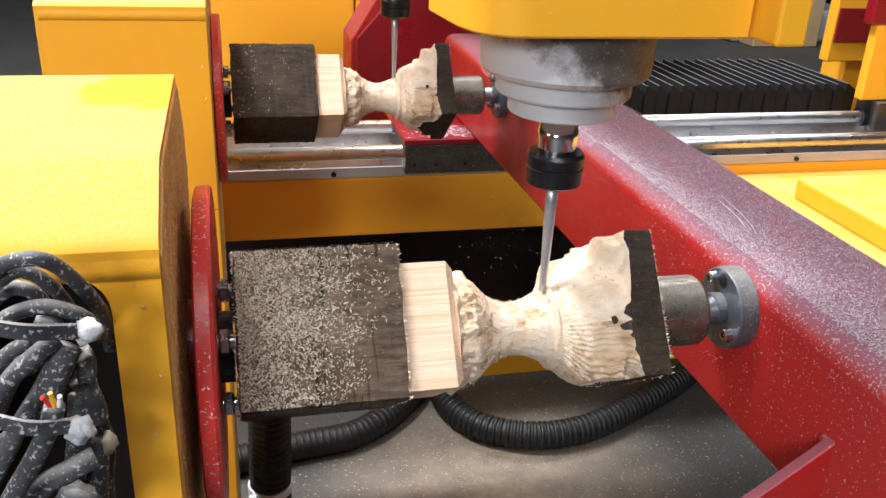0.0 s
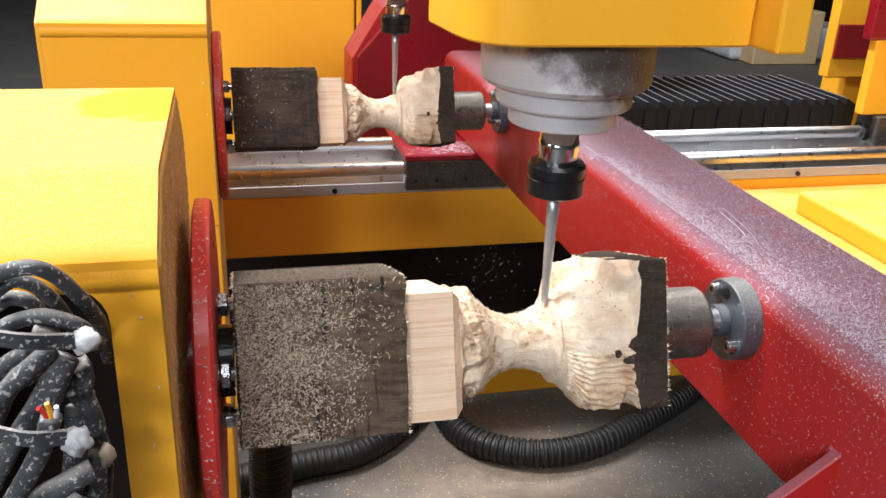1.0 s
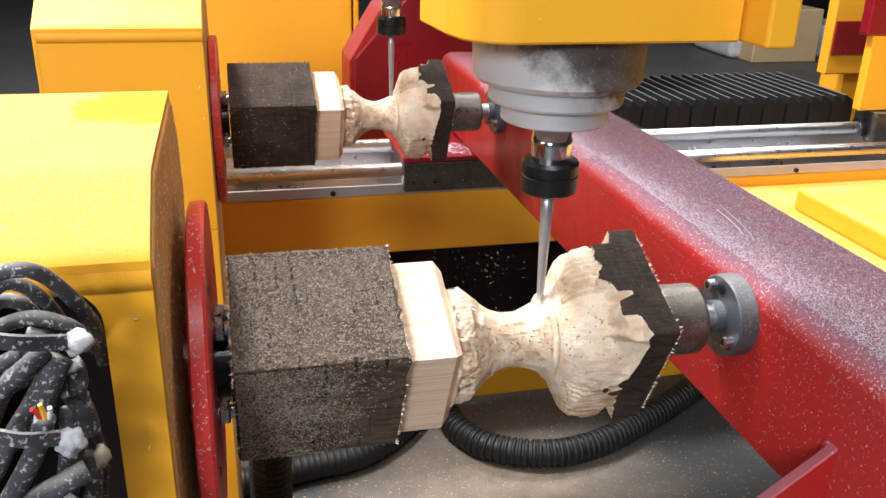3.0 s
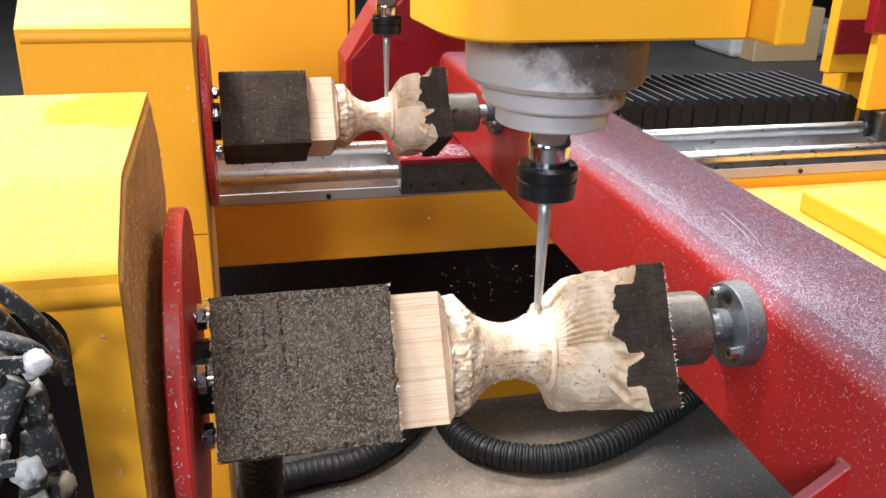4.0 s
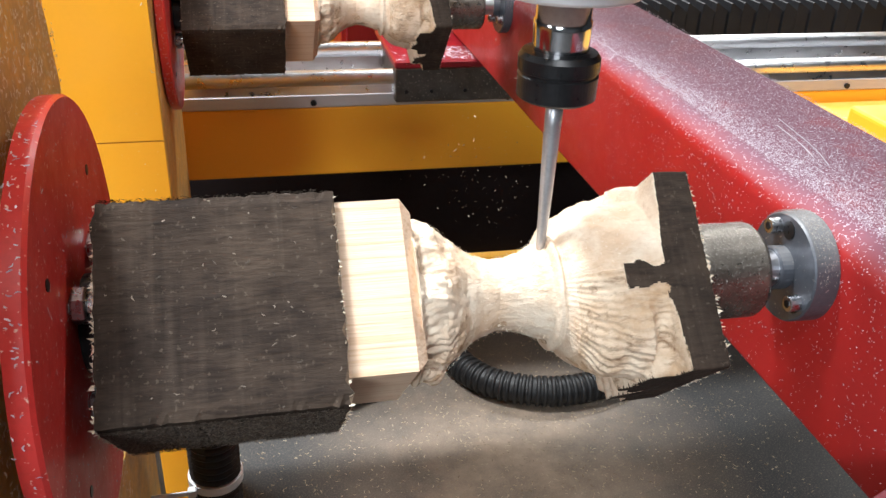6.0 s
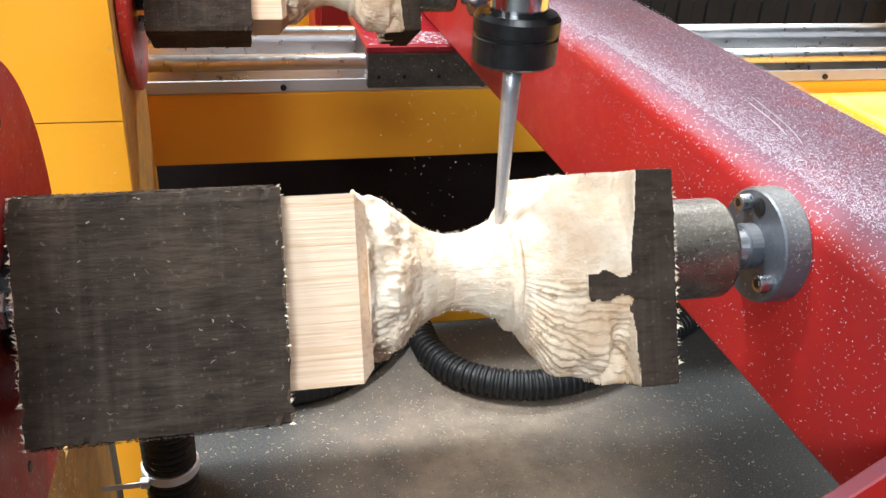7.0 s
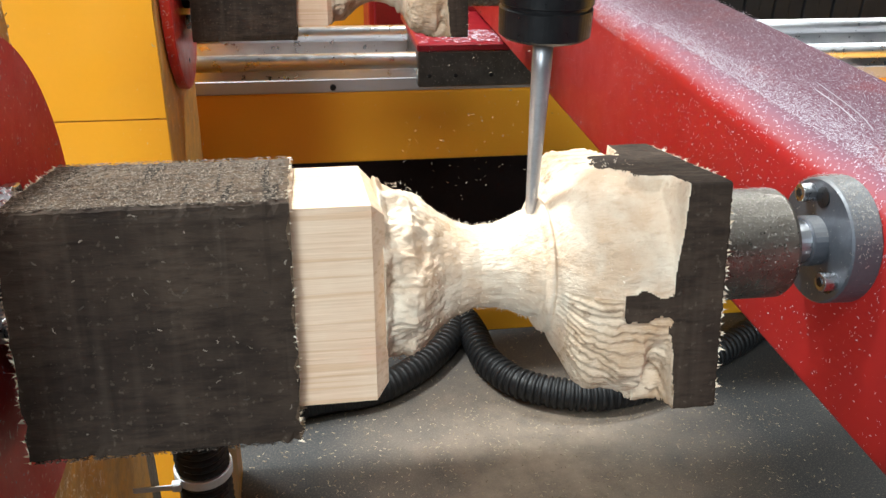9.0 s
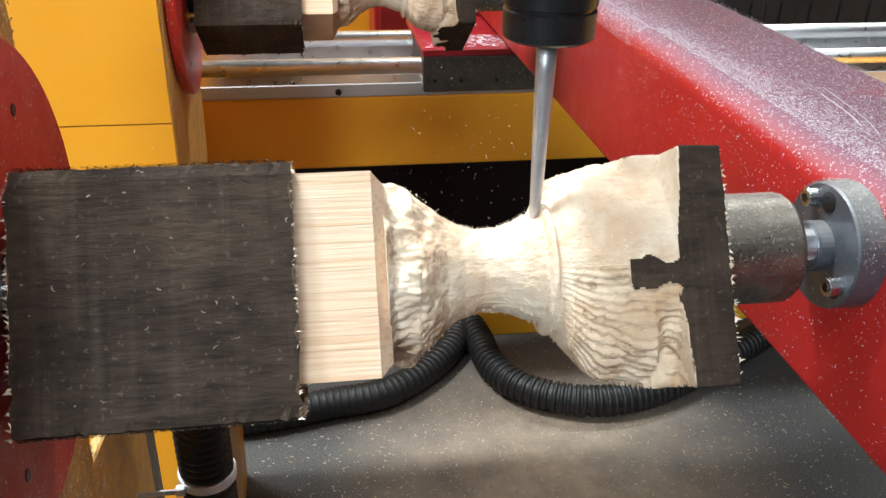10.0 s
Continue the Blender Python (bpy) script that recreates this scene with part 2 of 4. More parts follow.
def dusted_metal():
    """Brown-grey cast metal; sawdust blown on one side in drifts."""
    m, t, p = nodes("dusted_spindle_metal")
    col = mix(t, ramp(t, noise_node(t, 40, 5), 0.35, 0.7), (0.07, 0.056, 0.05), (0.14, 0.118, 0.108))
    c = t.nodes.new("ShaderNodeTexCoord")
    s = t.nodes.new("ShaderNodeSeparateXYZ")
    t.links.new(c.outputs["Object"], s.inputs[0])
    drift = t.nodes.new("ShaderNodeMath")
    drift.operation = "MULTIPLY_ADD"
    t.links.new(s.outputs["X"], drift.inputs[0])
    drift.inputs[1].default_value, drift.inputs[2].default_value = -9.0, -0.12
    height = t.nodes.new("ShaderNodeMath")
    height.operation = "MULTIPLY_ADD"
    t.links.new(s.outputs["Z"], height.inputs[0])
    height.inputs[1].default_value = -14.0
    t.links.new(drift.outputs[0], height.inputs[2])
    mixed = t.nodes.new("ShaderNodeMath")
    mixed.operation = "ADD"
    t.links.new(height.outputs[0], mixed.inputs[0])
    t.links.new(times(t, noise_node(t, 38, 6, 0.7), 1.0), mixed.inputs[1])
    mr = t.nodes.new("ShaderNodeMapRange")
    mr.inputs["From Min"].default_value, mr.inputs["From Max"].default_value = -1.05, -0.80
    t.links.new(mixed.outputs[0], mr.inputs["Value"])
    fl = ramp(t, noise_node(t, 460, 2, 0.5), 0.62, 0.7)
    col = mix(t, times(t, fl, 0.3), col, (0.45, 0.42, 0.4))
    col = mix(t, times(t, mr.outputs[0], 0.9), col, (0.62, 0.60, 0.615))
    t.links.new(col, p.inputs["Base Color"])
    p.inputs["Roughness"].default_value = 0.5
    p.inputs["Metallic"].default_value = 0.2
    bump(t, p, noise_node(t, 420, 4, 0.7), 0.5)
    return m


SPINDLE = dusted_metal()
PINE, CONCRETE = wood(), concrete()
CARVED = carved("carved_pine", (0.77, 0.66, 0.53), (0.64, 0.47, 0.33), (0.46, 0.29, 0.17))
CARVED_ROUGH = carved("torn_pine", (0.74, 0.61, 0.47), (0.50, 0.34, 0.21), (0.20, 0.11, 0.055), 190, 0.22, 0.9)
TIMBER = weathered("weathered_timber", (0.03, 0.021, 0.016), (0.066, 0.047, 0.034), 0.15)
TIMBER_GREY = weathered("sawn_grey_timber", (0.075, 0.049, 0.032), (0.15, 0.108, 0.074), 0.85)


# ---- mesh helpers ----
def part(name, bm, material, parent=None, label="", smooth=False):
    me = bpy.data.meshes.new(name)
    bm.normal_update()
    bm.to_mesh(me)
    bm.free()
    for m in material if isinstance(material, tuple) else (material,):
        me.materials.append(m)
    if smooth:
        for f in me.polygons:
            f.use_smooth = True
    ob = new(name, me)
    ob.parent = parent
    if label:
        ob["label"] = label
    return ob


def thing(name, label, category, group="", m=None, kind=""):
    ob = new(name)
    ob.empty_display_size = 0.05
    if m is not None:
        ob.matrix_world = m
    return tagged(ob, label, category, group, kind)


def box(x0, x1, y0, y1, z0, z1, bevel=0.0, seg=2, bm=None):
    bm = bm or bmesh.new()
    r = bmesh.ops.create_cube(bm, size=1.0, matrix=Matrix.Translation(((x0 + x1) / 2, (y0 + y1) / 2, (z0 + z1) / 2)) @ Matrix.Diagonal((x1 - x0, y1 - y0, z1 - z0, 1)))
    if bevel:
        es = list({e for v in r["verts"] for e in v.link_edges})
        bmesh.ops.bevel(bm, geom=es, offset=bevel, segments=seg, affect="EDGES", profile=0.5)
    return bm


def turned(profile, axis="z", at=(0, 0, 0), n=48, bm=None):
    """Turns (radius, height) pairs about an axis; closed at both ends."""
    bm = bm or bmesh.new()
    rings = []
    for r, h in profile:
        ring = []
        for i in range(n):
            a = 2 * math.pi * i / n
            u, v = r * math.cos(a), r * math.sin(a)
            p = {"z": (u, v, h), "x": (h, u, v), "y": (v, h, u)}[axis]
            ring.append(bm.verts.new(Vector(p) + Vector(at)))
        rings.append(ring)
    for a, b in zip(rings, rings[1:]):
        for i in range(n):
            bm.faces.new((a[i], a[(i + 1) % n], b[(i + 1) % n], b[i]))
    bm.faces.new(rings[0][::-1])
    bm.faces.new(rings[-1])
    bmesh.ops.recalc_face_normals(bm, faces=bm.faces)
    return bm


def extrude(outline, x0, x1, plane="yz", bevel=0.0, seg=3):
    """A closed outline drawn in a plane, given thickness along the third axis."""
    bm = bmesh.new()
    put = {"yz": lambda a, b, c: (c, a, b), "xz": lambda a, b, c: (a, c, b), "xy": lambda a, b, c: (a, b, c)}[plane]
    lo = [bm.verts.new(put(a, b, x0)) for a, b in outline]
    hi = [bm.verts.new(put(a, b, x1)) for a, b in outline]
    n = len(outline)
    for i in range(n):
        bm.faces.new((lo[i], lo[(i + 1) % n], hi[(i + 1) % n], hi[i]))
    bm.faces.new(lo[::-1])
    bm.faces.new(hi)
    bmesh.ops.recalc_face_normals(bm, faces=bm.faces)
    if bevel:
        bmesh.ops.bevel(bm, geom=list(bm.edges), offset=bevel, segments=seg, affect="EDGES", profile=0.5)
    return bm


def spline(points, n):
    """Catmull-Rom through the points."""
    p = [Vector(q) for q in points]
    p = [2 * p[0] - p[1]] + p + [2 * p[-1] - p[-2]]
    out = []
    for k in range(len(p) - 3):
        a, b, c, d = p[k:k + 4]
        for i in range(n):
            t = i / n
            out.append(0.5 * (2 * b + (c - a) * t + (2 * a - 5 * b + 4 * c - d) * t * t + (3 * b - a - 3 * c + d) * t ** 3))
    return out + [p[-2]]


def tube(points, radius, sides=12, step=8, ridges=0.0, pitch=0.008, bm=None):
    """A hose along a smooth line; with ridges it is corrugated."""
    bm = bm or bmesh.new()
    line = spline(points, step)
    if ridges:
        # even steps, a quarter of the pitch each
        d = [0.0]
        for a, b in zip(line, line[1:]):
            d.append(d[-1] + (b - a).length)
        even, k = [], 0
        for i in range(int(d[-1] / (pitch / 4))):
            s = i * pitch / 4
            while k < len(d) - 2 and d[k + 1] < s:
                k += 1
            even.append(line[k].lerp(line[k + 1], (s - d[k]) / max(d[k + 1] - d[k], 1e-9)))
        line = even
    up = Vector((0.03, 0.05, 1)).normalized()
    rings = []
    for i, p in enumerate(line):
        way = (line[min(i + 1, len(line) - 1)] - line[max(i - 1, 0)]).normalized()
        side = way.cross(up)
        side = side.normalized() if side.length > 1e-3 else Vector((1, 0, 0))
        top = side.cross(way)
        r = radius + (ridges * (1, 0.4, -1, 0.4)[i % 4] if ridges else 0)
        rings.append([bm.verts.new(p + r * (math.cos(a) * side + math.sin(a) * top)) for a in (2 * math.pi * j / sides for j in range(sides))])
    for a, b in zip(rings, rings[1:]):
        for j in range(sides):
            bm.faces.new((a[j], a[(j + 1) % sides], b[(j + 1) % sides], b[j]))
    bm.faces.new(rings[0][::-1])
    bm.faces.new(rings[-1])
    bmesh.ops.recalc_face_normals(bm, faces=bm.faces)
    return bm


def shavings(spots, size, rng):
    """Small curled chips lying at (point, normal) spots."""
    bm = bmesh.new()
    for p, nrm in spots:
        n = Vector(nrm).normalized()
        a = n.orthogonal().normalized()
        a.rotate(Matrix.Rotation(rng.uniform(0, 6.3), 3, n))
        b = n.cross(a)
        ln, wd = size * rng.uniform(0.4, 1.5), size * rng.uniform(0.10, 0.24)
        curl = rng.uniform(-0.6, 0.6) * ln
        lift = [rng.uniform(0.0001, 0.0006) + size * rng.uniform(0, 0.12) for _ in range(3)]
        row = []
        for s, h in zip((-0.5, 0, 0.5), lift):
            c = Vector(p) + a * (s * ln) + b * (curl * (s * s * 2)) + n * h
            w = wd * (1 if s == 0 else 0.6)
            row.append((bm.verts.new(c - b * w), bm.verts.new(c + b * w)))
        for q, r in zip(row, row[1:]):
            bm.faces.new((q[0], q[1], r[1], r[0]))
    return bm


# ---- hall ----
ground = bmesh.new()
box(-14, 16, -10, 22, -0.2, 0, bm=ground)
floor = tagged(part("floor", ground, CONCRETE), "grey dusty concrete workshop floor", "floor", kind="structure")
floor.location = (0, 0, -1.013)
for nm, b in (("wall_north", (-14, 16, 22, 22.2, -1.01, 6)), ("wall_west", (-14.2, -14, -10, 22, -1.01, 6)), ("wall_east", (16, 16.2, -10, 22, -1.01, 6)), ("wall_south", (-14, 16, -10.2, -10, -1.01, 6))):
    tagged(part(nm, box(*b), WALL), "plain grey plastered hall wall", "wall", kind="structure")
tagged(part("ceiling", box(-14, 16, -10, 22, 6, 6.2), WALL), "pale grey hall roof", "ceiling", kind="structure")

# ---- headstocks ----
SIDE = [(-0.145, -1.0), (-0.145, 0.143), (-0.092, 0.175), (0.088, 0.179), (0.125, 0.14), (0.134, 0.09), (0.12, 0.045), (0.11, -1.0)]


def rounded_hole(x0, x1, z0, z1, r, n=6):
    out = []
    for cx, cz, a0 in ((x1 - r, z1 - r, 0), (x0 + r, z1 - r, 90), (x0 + r, z0 + r, 180), (x1 - r, z0 + r, 270)):
        out += [(cx + r * math.cos(radians(a0 + 90 * i / n)), cz + r * math.sin(radians(a0 + 90 * i / n))) for i in range(n + 1)]
    return out


def headstock(opening):
    film = YELLOW_FILM if opening else YELLOW
    h = thing("headstock", "yellow painted sheet-steel headstock housing dusted with sawdust", "machine housing", "headstocks")
    y0 = SIDE[0][0]
    shell = bmesh.new()
    # bent sheet: front with an opening, slope, top, back
    xl, xr, th = -0.615, -0.428, 0.004
    if opening:
        z0, z1, hx0, hx1 = -0.42, 0.131, -0.59, -0.4535
        hole = rounded_hole(hx0, hx1, z0, z1, 0.022)
        for d, flip in ((0, False), (th, True)):
            outer = [shell.verts.new((x, y0 + d, z)) for x, z in ((xr, 0.143), (xl, 0.143), (xl, -1.0), (xr, -1.0))]
            inner = [shell.verts.new((x, y0 + d, z)) for x, z in hole]
            k = len(inner) // 4
            for q in range(4):
                seg = inner[q * k:(q + 1) * k]
                for a, b in zip(seg, seg[1:]):
                    shell.faces.new((outer[q], a, b))
                shell.faces.new((outer[q], seg[-1], inner[(q * k + k) % len(inner)], outer[(q + 1) % 4]))
        vs = list(shell.verts)
        m = len(hole)
        a, b = vs[4:4 + m], vs[8 + m:8 + 2 * m]
        for i in range(m):
            shell.faces.new((a[i], a[(i + 1) % m], b[(i + 1) % m], b[i]))
        part("back_panel", box(-0.61, -0.44, -0.02, -0.016, -0.6, 0.14), DARK, h, "inside of the housing, coloured dark for its shade")
    else:
        box(xl, xr, y0, y0 + th, -0.116, 0.143, bm=shell)
        box(xl, xr, y0 + 0.001, y0 + th, -1.0, -0.118, bm=shell)
    bmesh.ops.recalc_face_normals(shell, faces=shell.faces)
    part("front_panel", shell, YELLOW, h)
    outer = [(-0.1458, 0.127), (-0.1458, 0.1335), (-0.1449, 0.1385), (-0.1424, 0.1432), (-0.1385, 0.1472), (-0.134, 0.1503), (-0.096, 0.1728), (-0.091, 0.1748), (-0.086, 0.1754), (0.088, 0.179), (0.125, 0.14), (0.134, 0.09), (0.12, 0.045), (0.11, -1.0)]
    inner = [(0.106, -1.0), (0.114, 0.1), (0.084, 0.174), (-0.087, 0.1708), (-0.0925, 0.1688), (-0.1325, 0.1455), (-0.1385, 0.14), (-0.1412, 0.134), (-0.1412, 0.127)]
    top = extrude(outer + inner, xl, xr, "yz")
    for f in top.faces:
        f.smooth = len(f.verts) == 4 and f.calc_center_median().z > 0.12 and f.calc_center_median().y < 0.0
    bend = [e for e in top.edges if len(e.link_faces) == 2 and len(e.link_faces[0].verts) != len(e.link_faces[1].verts) and e.verts[0].co.x > -0.5 and e.verts[0].co.z > 0.12 and e.verts[1].co.z > 0.12 and e.verts[0].co.y < 0.09]
    for e in bend:
        e.smooth = False
    part("cover", top, film, h, "top cover under a pale film of sawdust" if opening else "")
    part("side_panel", extrude([(y + (0.0045 if y < 0 else -0.003), z - (0.0055 if z > 0.1 else 0)) for y, z in SIDE], -0.437, -0.4265, "yz", 0.002), YELLOW_DUST_SHADE, h, "side panel caked in brown sawdust")
    rng = random.Random(31)
    spots = []
    while len(spots) < (7600 if opening else 500):
        y, z = rng.uniform(-0.138, 0.13), rng.uniform(-0.35, 0.172)
        if z < 0.172 - max(0, -0.09 - y) * 0.55 and z < 0.17 - max(0, y - 0.085) * 1.0:
            spots.append(((-0.4262, y, z), (1, 0, 0)))
    for _ in range(26 if opening else 6):
        spots.append(((rng.uniform(-0.4525, -0.43), -0.1453, 0.13 - 0.4 * rng.random()), (0, -1, 0)))
    tagged(part("caked_sawdust", shavings(spots, 0.0036, rng), CHIP_TAN, h, "tan sawdust caked on the side panel"), kind="stuff")
    if opening:
        # the side panel's brown is borrowed here to darken the shaded foot
        part("base_cover", extrude([(0.1085, -0.2), (0.2, -0.215), (0.27, -0.27), (0.27, -1.0), (0.1105, -1.0)], -0.437, -0.4285, "yz", 0.0015, 1), YELLOW_DUST_SHADE, h, "yellow cover of the foot, its shade painted brown")
        part("edge_strip", box(-0.437, -0.4295, 0.2705, 0.305, -1.0, -0.27, 0.001, 1), STEEL_DUSTY, h, "dull steel edge strip")
    part("far_side_panel", extrude(SIDE, -0.6195, -0.6152, "yz"), YELLOW, h)
    part("spindle_nose", turned([(0.036, -0.43), (0.036, -0.4165)], "x"), MAROON, h, "dark red spindle hub")
    return h


def faceplate(m, name_group):
    f = thing("faceplate", "round red painted steel faceplate with clamping studs", "faceplate", name_group, m)
    part("disc", turned([(0.112, -0.418), (0.117, -0.4165), (0.1175, -0.408), (0.116, -0.406)], "x", n=96), RED_PLATE, f)
    for a in (3, 93, 183, 273):
        y, z = 0.041 * math.cos(radians(a)), 0.041 * math.sin(radians(a))
        s = part("stud", turned([(0.0048, -0.406), (0.0048, -0.3935)], "x", (0, y, z), 16), BOLT, f)
        part("nut", turned([(0.0085, -0.405), (0.0092, -0.404), (0.0092, -0.399), (0.0085, -0.398)], "x", (0, y, z), 6), BOLT, s)
        part("slot", turned([(0.003, -0.4065), (0.003, -0.4055)], "x", (0, 0.085 * math.cos(radians(a)), 0.085 * math.sin(radians(a))), 10), BLACKSTEEL, f)
    rng = random.Random(17)
    spots = []
    for _ in range(420):
        a = rng.uniform(0, 6.283)
        if rng.random() < 0.5:
            spots.append(((rng.uniform(-0.4165, -0.408), 0.1176 * math.cos(a), 0.1176 * math.sin(a)), (0, math.cos(a), math.sin(a))))
        else:
            r = 0.115 * math.sqrt(rng.random())
            spots.append(((-0.4058, r * math.cos(a), r * math.sin(a)), (1, 0, 0)))
    tagged(part("sawdust", shavings(spots, 0.002, rng), CHIP_WHITE, f), kind="stuff")
    part("hub", turned([(0.026, -0.407), (0.026, -0.396)], "x", n=40), BLACKSTEEL, f)
    return f


# ---- workpiece ----
HY, HZ, OZ = 0.0515, 0.0555, 0.006


def square_reach(phi, hy=HY, hz=HZ, oz=OZ):
    """How far the raw timber's faces lie from the axis in the direction phi (from front, -y, towards top)."""
    c, s = -math.cos(phi), math.sin(phi)
    d = []
    if abs(c) > 1e-6:
        d.append(hy / abs(c))
    if abs(s) > 1e-6:
        d.append(((hz + oz) if s > 0 else (hz - oz)) / abs(s))
    return min(d)


CUT = [(-0.2375, 0.046), (-0.2345, 0.0425), (-0.229, 0.0425), (-0.224, 0.0425), (-0.217, 0.037), (-0.209, 0.029), (-0.2, 0.0235), (-0.19, 0.0205), (-0.18, 0.021), (-0.172, 0.0235), (-0.166, 0.0265), (-0.1625, 0.0272), (-0.1606, 0.0284), (-0.1598, 0.0322), (-0.1588, 0.0342), (-0.1574, 0.0344), (-0.1562, 0.0326), (-0.1548, 0.0332), (-0.152, 0.0375), (-0.147, 0.042), (-0.14, 0.0465), (-0.13, 0.0495), (-0.12, 0.0498), (-0.112, 0.0498), (-0.1065, 0.0505), (-0.1035, 0.058), (-0.1005, 0.08), (-0.0975, 0.09)]


def cut_radius(x):
    for (a, r), (b, q) in zip(CUT, CUT[1:]):
        if x <= b:
            return r + (q - r) * (x - a) / (b - a)
    return CUT[-1][1]


def wrap(d):
    return (d + 180) % 360 - 180


def workpiece(m, seed, group):
    rng = random.Random(seed)
    w = thing("carved_timber", "square weathered timber half carved into a pale turned baluster", "workpiece", group, m)
    # rough square end
    bm = bmesh.new()
    nx, nc = 40, 18
    ring0 = []
    for i in range(nx + 1):
        x = -0.3936 + (0.1146) * i / nx
        ring = []
        for (ya, za), (yb, zb) in (((-1, 1), (1, 1)), ((1, 1), (1, -1)), ((1, -1), (-1, -1)), ((-1, -1), (-1, 1))):
            for k in range(nc):
                s = k / nc
                y, z = HY * (ya + (yb - ya) * s), HZ * (za + (zb - za) * s) + OZ
                r = noise.fractal(Vector((x * 60, y * 60, z * 60 + seed)), 1.0, 2.0, 3) * 0.0006
                edge = 0.0
                if i in (0, nx):
                    edge = 0.003 * noise.noise(Vector((i * 9.0, y * 500, z * 500 + seed)))
                if k == 0:
                    r -= 0.0014 + 0.0018 * noise.noise(Vector((x * 300, k + ya * 3, za)))
                v = Vector((x + edge, y, z))
                d = Vector((0, y, z - OZ)).normalized()
                ring.append(bm.verts.new(v + d * r))
        if ring0:
            for k in range(len(ring)):
                bm.faces.new((ring0[k], ring0[(k + 1) % len(ring)], ring[(k + 1) % len(ring)], ring[k]))
        else:
            bm.faces.new(ring)
        ring0 = ring
    bm.faces.new(ring0[::-1])
    bmesh.ops.recalc_face_normals(bm, faces=bm.faces)
    for f in bm.faces:
        c = f.calc_center_median()
        f.material_index = 0 if c.y > HY - 0.004 else 1
    part("rough_block", bm, (TIMBER, TIMBER_GREY if seed == 1 else TIMBER), w, "dark weathered square timber end with sawdust stuck to it")
    # planed square
    sq = extrude([(-0.0447, 0.047), (0.0447, 0.047), (0.0447, -0.0445), (-0.0447, -0.0445)], -0.2805, -0.2375, "yz")
    es = [e for e in sq.edges if all(v.co.x > -0.24 for v in e.verts)]
    bmesh.ops.bevel(sq, geom=es, offset=0.006, segments=1, affect="EDGES")
    part("planed_square", sq, PINE, w, "smooth pale square shoulder with straight grain")
    # carved neck and bulb, cut from the same timber; what the cutter has not reached stays raw
    bm = bmesh.new()
    nl, na = (300, 384) if seed == 1 else (170, 240)
    xs = [-0.2385 + 0.1565 * i / nl for i in range(nl + 1)]
    raw_col, prev = [], None
    grid = []
    for x in xs:
        ring, raw, torn = [], [], []
        for j in range(na):
            phi = 2 * math.pi * j / na
            deg = math.degrees(phi)
            reach = square_reach(phi)
            r = cut_radius(x)
            q = Vector((x, r * math.cos(phi), r * math.sin(phi)))
            n1 = noise.fractal(q * 55 + Vector((seed, 0, 0)), 1.0, 2.0, 4)
            n2 = noise.noise(q * 160 + Vector((0, seed, 0)))
            ripple = 0.0
            if x < -0.205:
                # lumpy collar next to the square
                k = min(1, max(0, (-0.205 - x) / 0.02)) * min(1, (x + 0.2385) / 0.003)
                r += k * (0.0062 * noise.fractal(Vector((x * 34, q.y * 62, q.z * 62 + seed)), 1.0, 2.0, 3) + 0.0022 * abs(noise.noise(Vector((x * 150, q.y * 240, q.z * 240)))) + 0.0008 * n2 - 0.0012)
                r = min(r, 0.0485)
            elif x < -0.158:
                r += 0.0004 * n2
            else:
                k = min(1, (x + 0.158) / 0.012)
                # bulb: leans towards the square outline where it is only roughed out
                low = max(0.0, 1 - abs(wrap(deg + 45)) / 37.0) + max(0.0, 1 - abs(wrap(deg - 126)) / 37.0)
                stepped = (-84 < wrap(deg) < -8) or (88 < wrap(deg) < 175)
                r += k * (0.0014 * n1 + 0.0005 * n2)
                if stepped:
                    r += k * (0.0012 + 0.0165 * min(1, low * 1.25) + 0.0016 * n1)
                    ripple = k * 0.0008 * (math.sin(deg * 1.5 + 3.5 * n1 + 30 * x) - 1)
                # a scoop before the raw end, with an upright wall behind it
                for d0, w0 in ((-48, 30), (127, 30)):
                    r -= 0.011 * max(0.0, 1 - (wrap(deg - d0) / w0) ** 2) * max(0.0, 1 - ((x + 0.1105) / 0.0085) ** 2)
                if stepped and x < -0.108:
                    r = min(r, reach - 0.0007)
                if x > -0.128:
                    e = noise.noise(Vector((math.cos(phi) * 1.6, math.sin(phi) * 1.6, seed + 3.3)))
                    jag = noise.fractal(Vector((x * 32, math.cos(phi) * 6, math.sin(phi) * 6)), 1.0, 2.0, 2)
                    r += max(0.0, (x + 0.128) / 0.026) ** 2 * max(0.0, 0.006 * e + 0.004 * jag)
                    # bark patches left standing
                    for d0, x0, sz in ((100, -0.109, 21), (60, -0.107, 15), (-7, -0.121, 4), (268, -0.112, 26)):
                        dd = math.hypot(wrap(deg - d0) / sz, (x - x0) / (0.014 if sz > 6 else 0.0025)) + 0.5 * jag
                        r += 0.02 * min(1.0, max(0.0, (1.2 - dd) / 0.4))
                # a finger of bark reaching back from the raw end
                if x > -0.13:
                    across = abs(wrap(deg - 172) + 7 * noise.noise(Vector((x * 95, phi * 5, 5.0)))) / (6.0 + 120 * max(0, -0.114 - x))
                    r += 0.02 * min(1.0, max(0.0, (1.25 - across) / 0.4)) * min(1.0, (x + 0.13) / 0.003)
            cut = r < reach
            if x > -0.1:
                cut = cut and r < reach - 0.003
            rr = r + ripple if cut else reach - 0.0006 * abs(n1) + 0.0003 * n2
            raw.append(not cut)
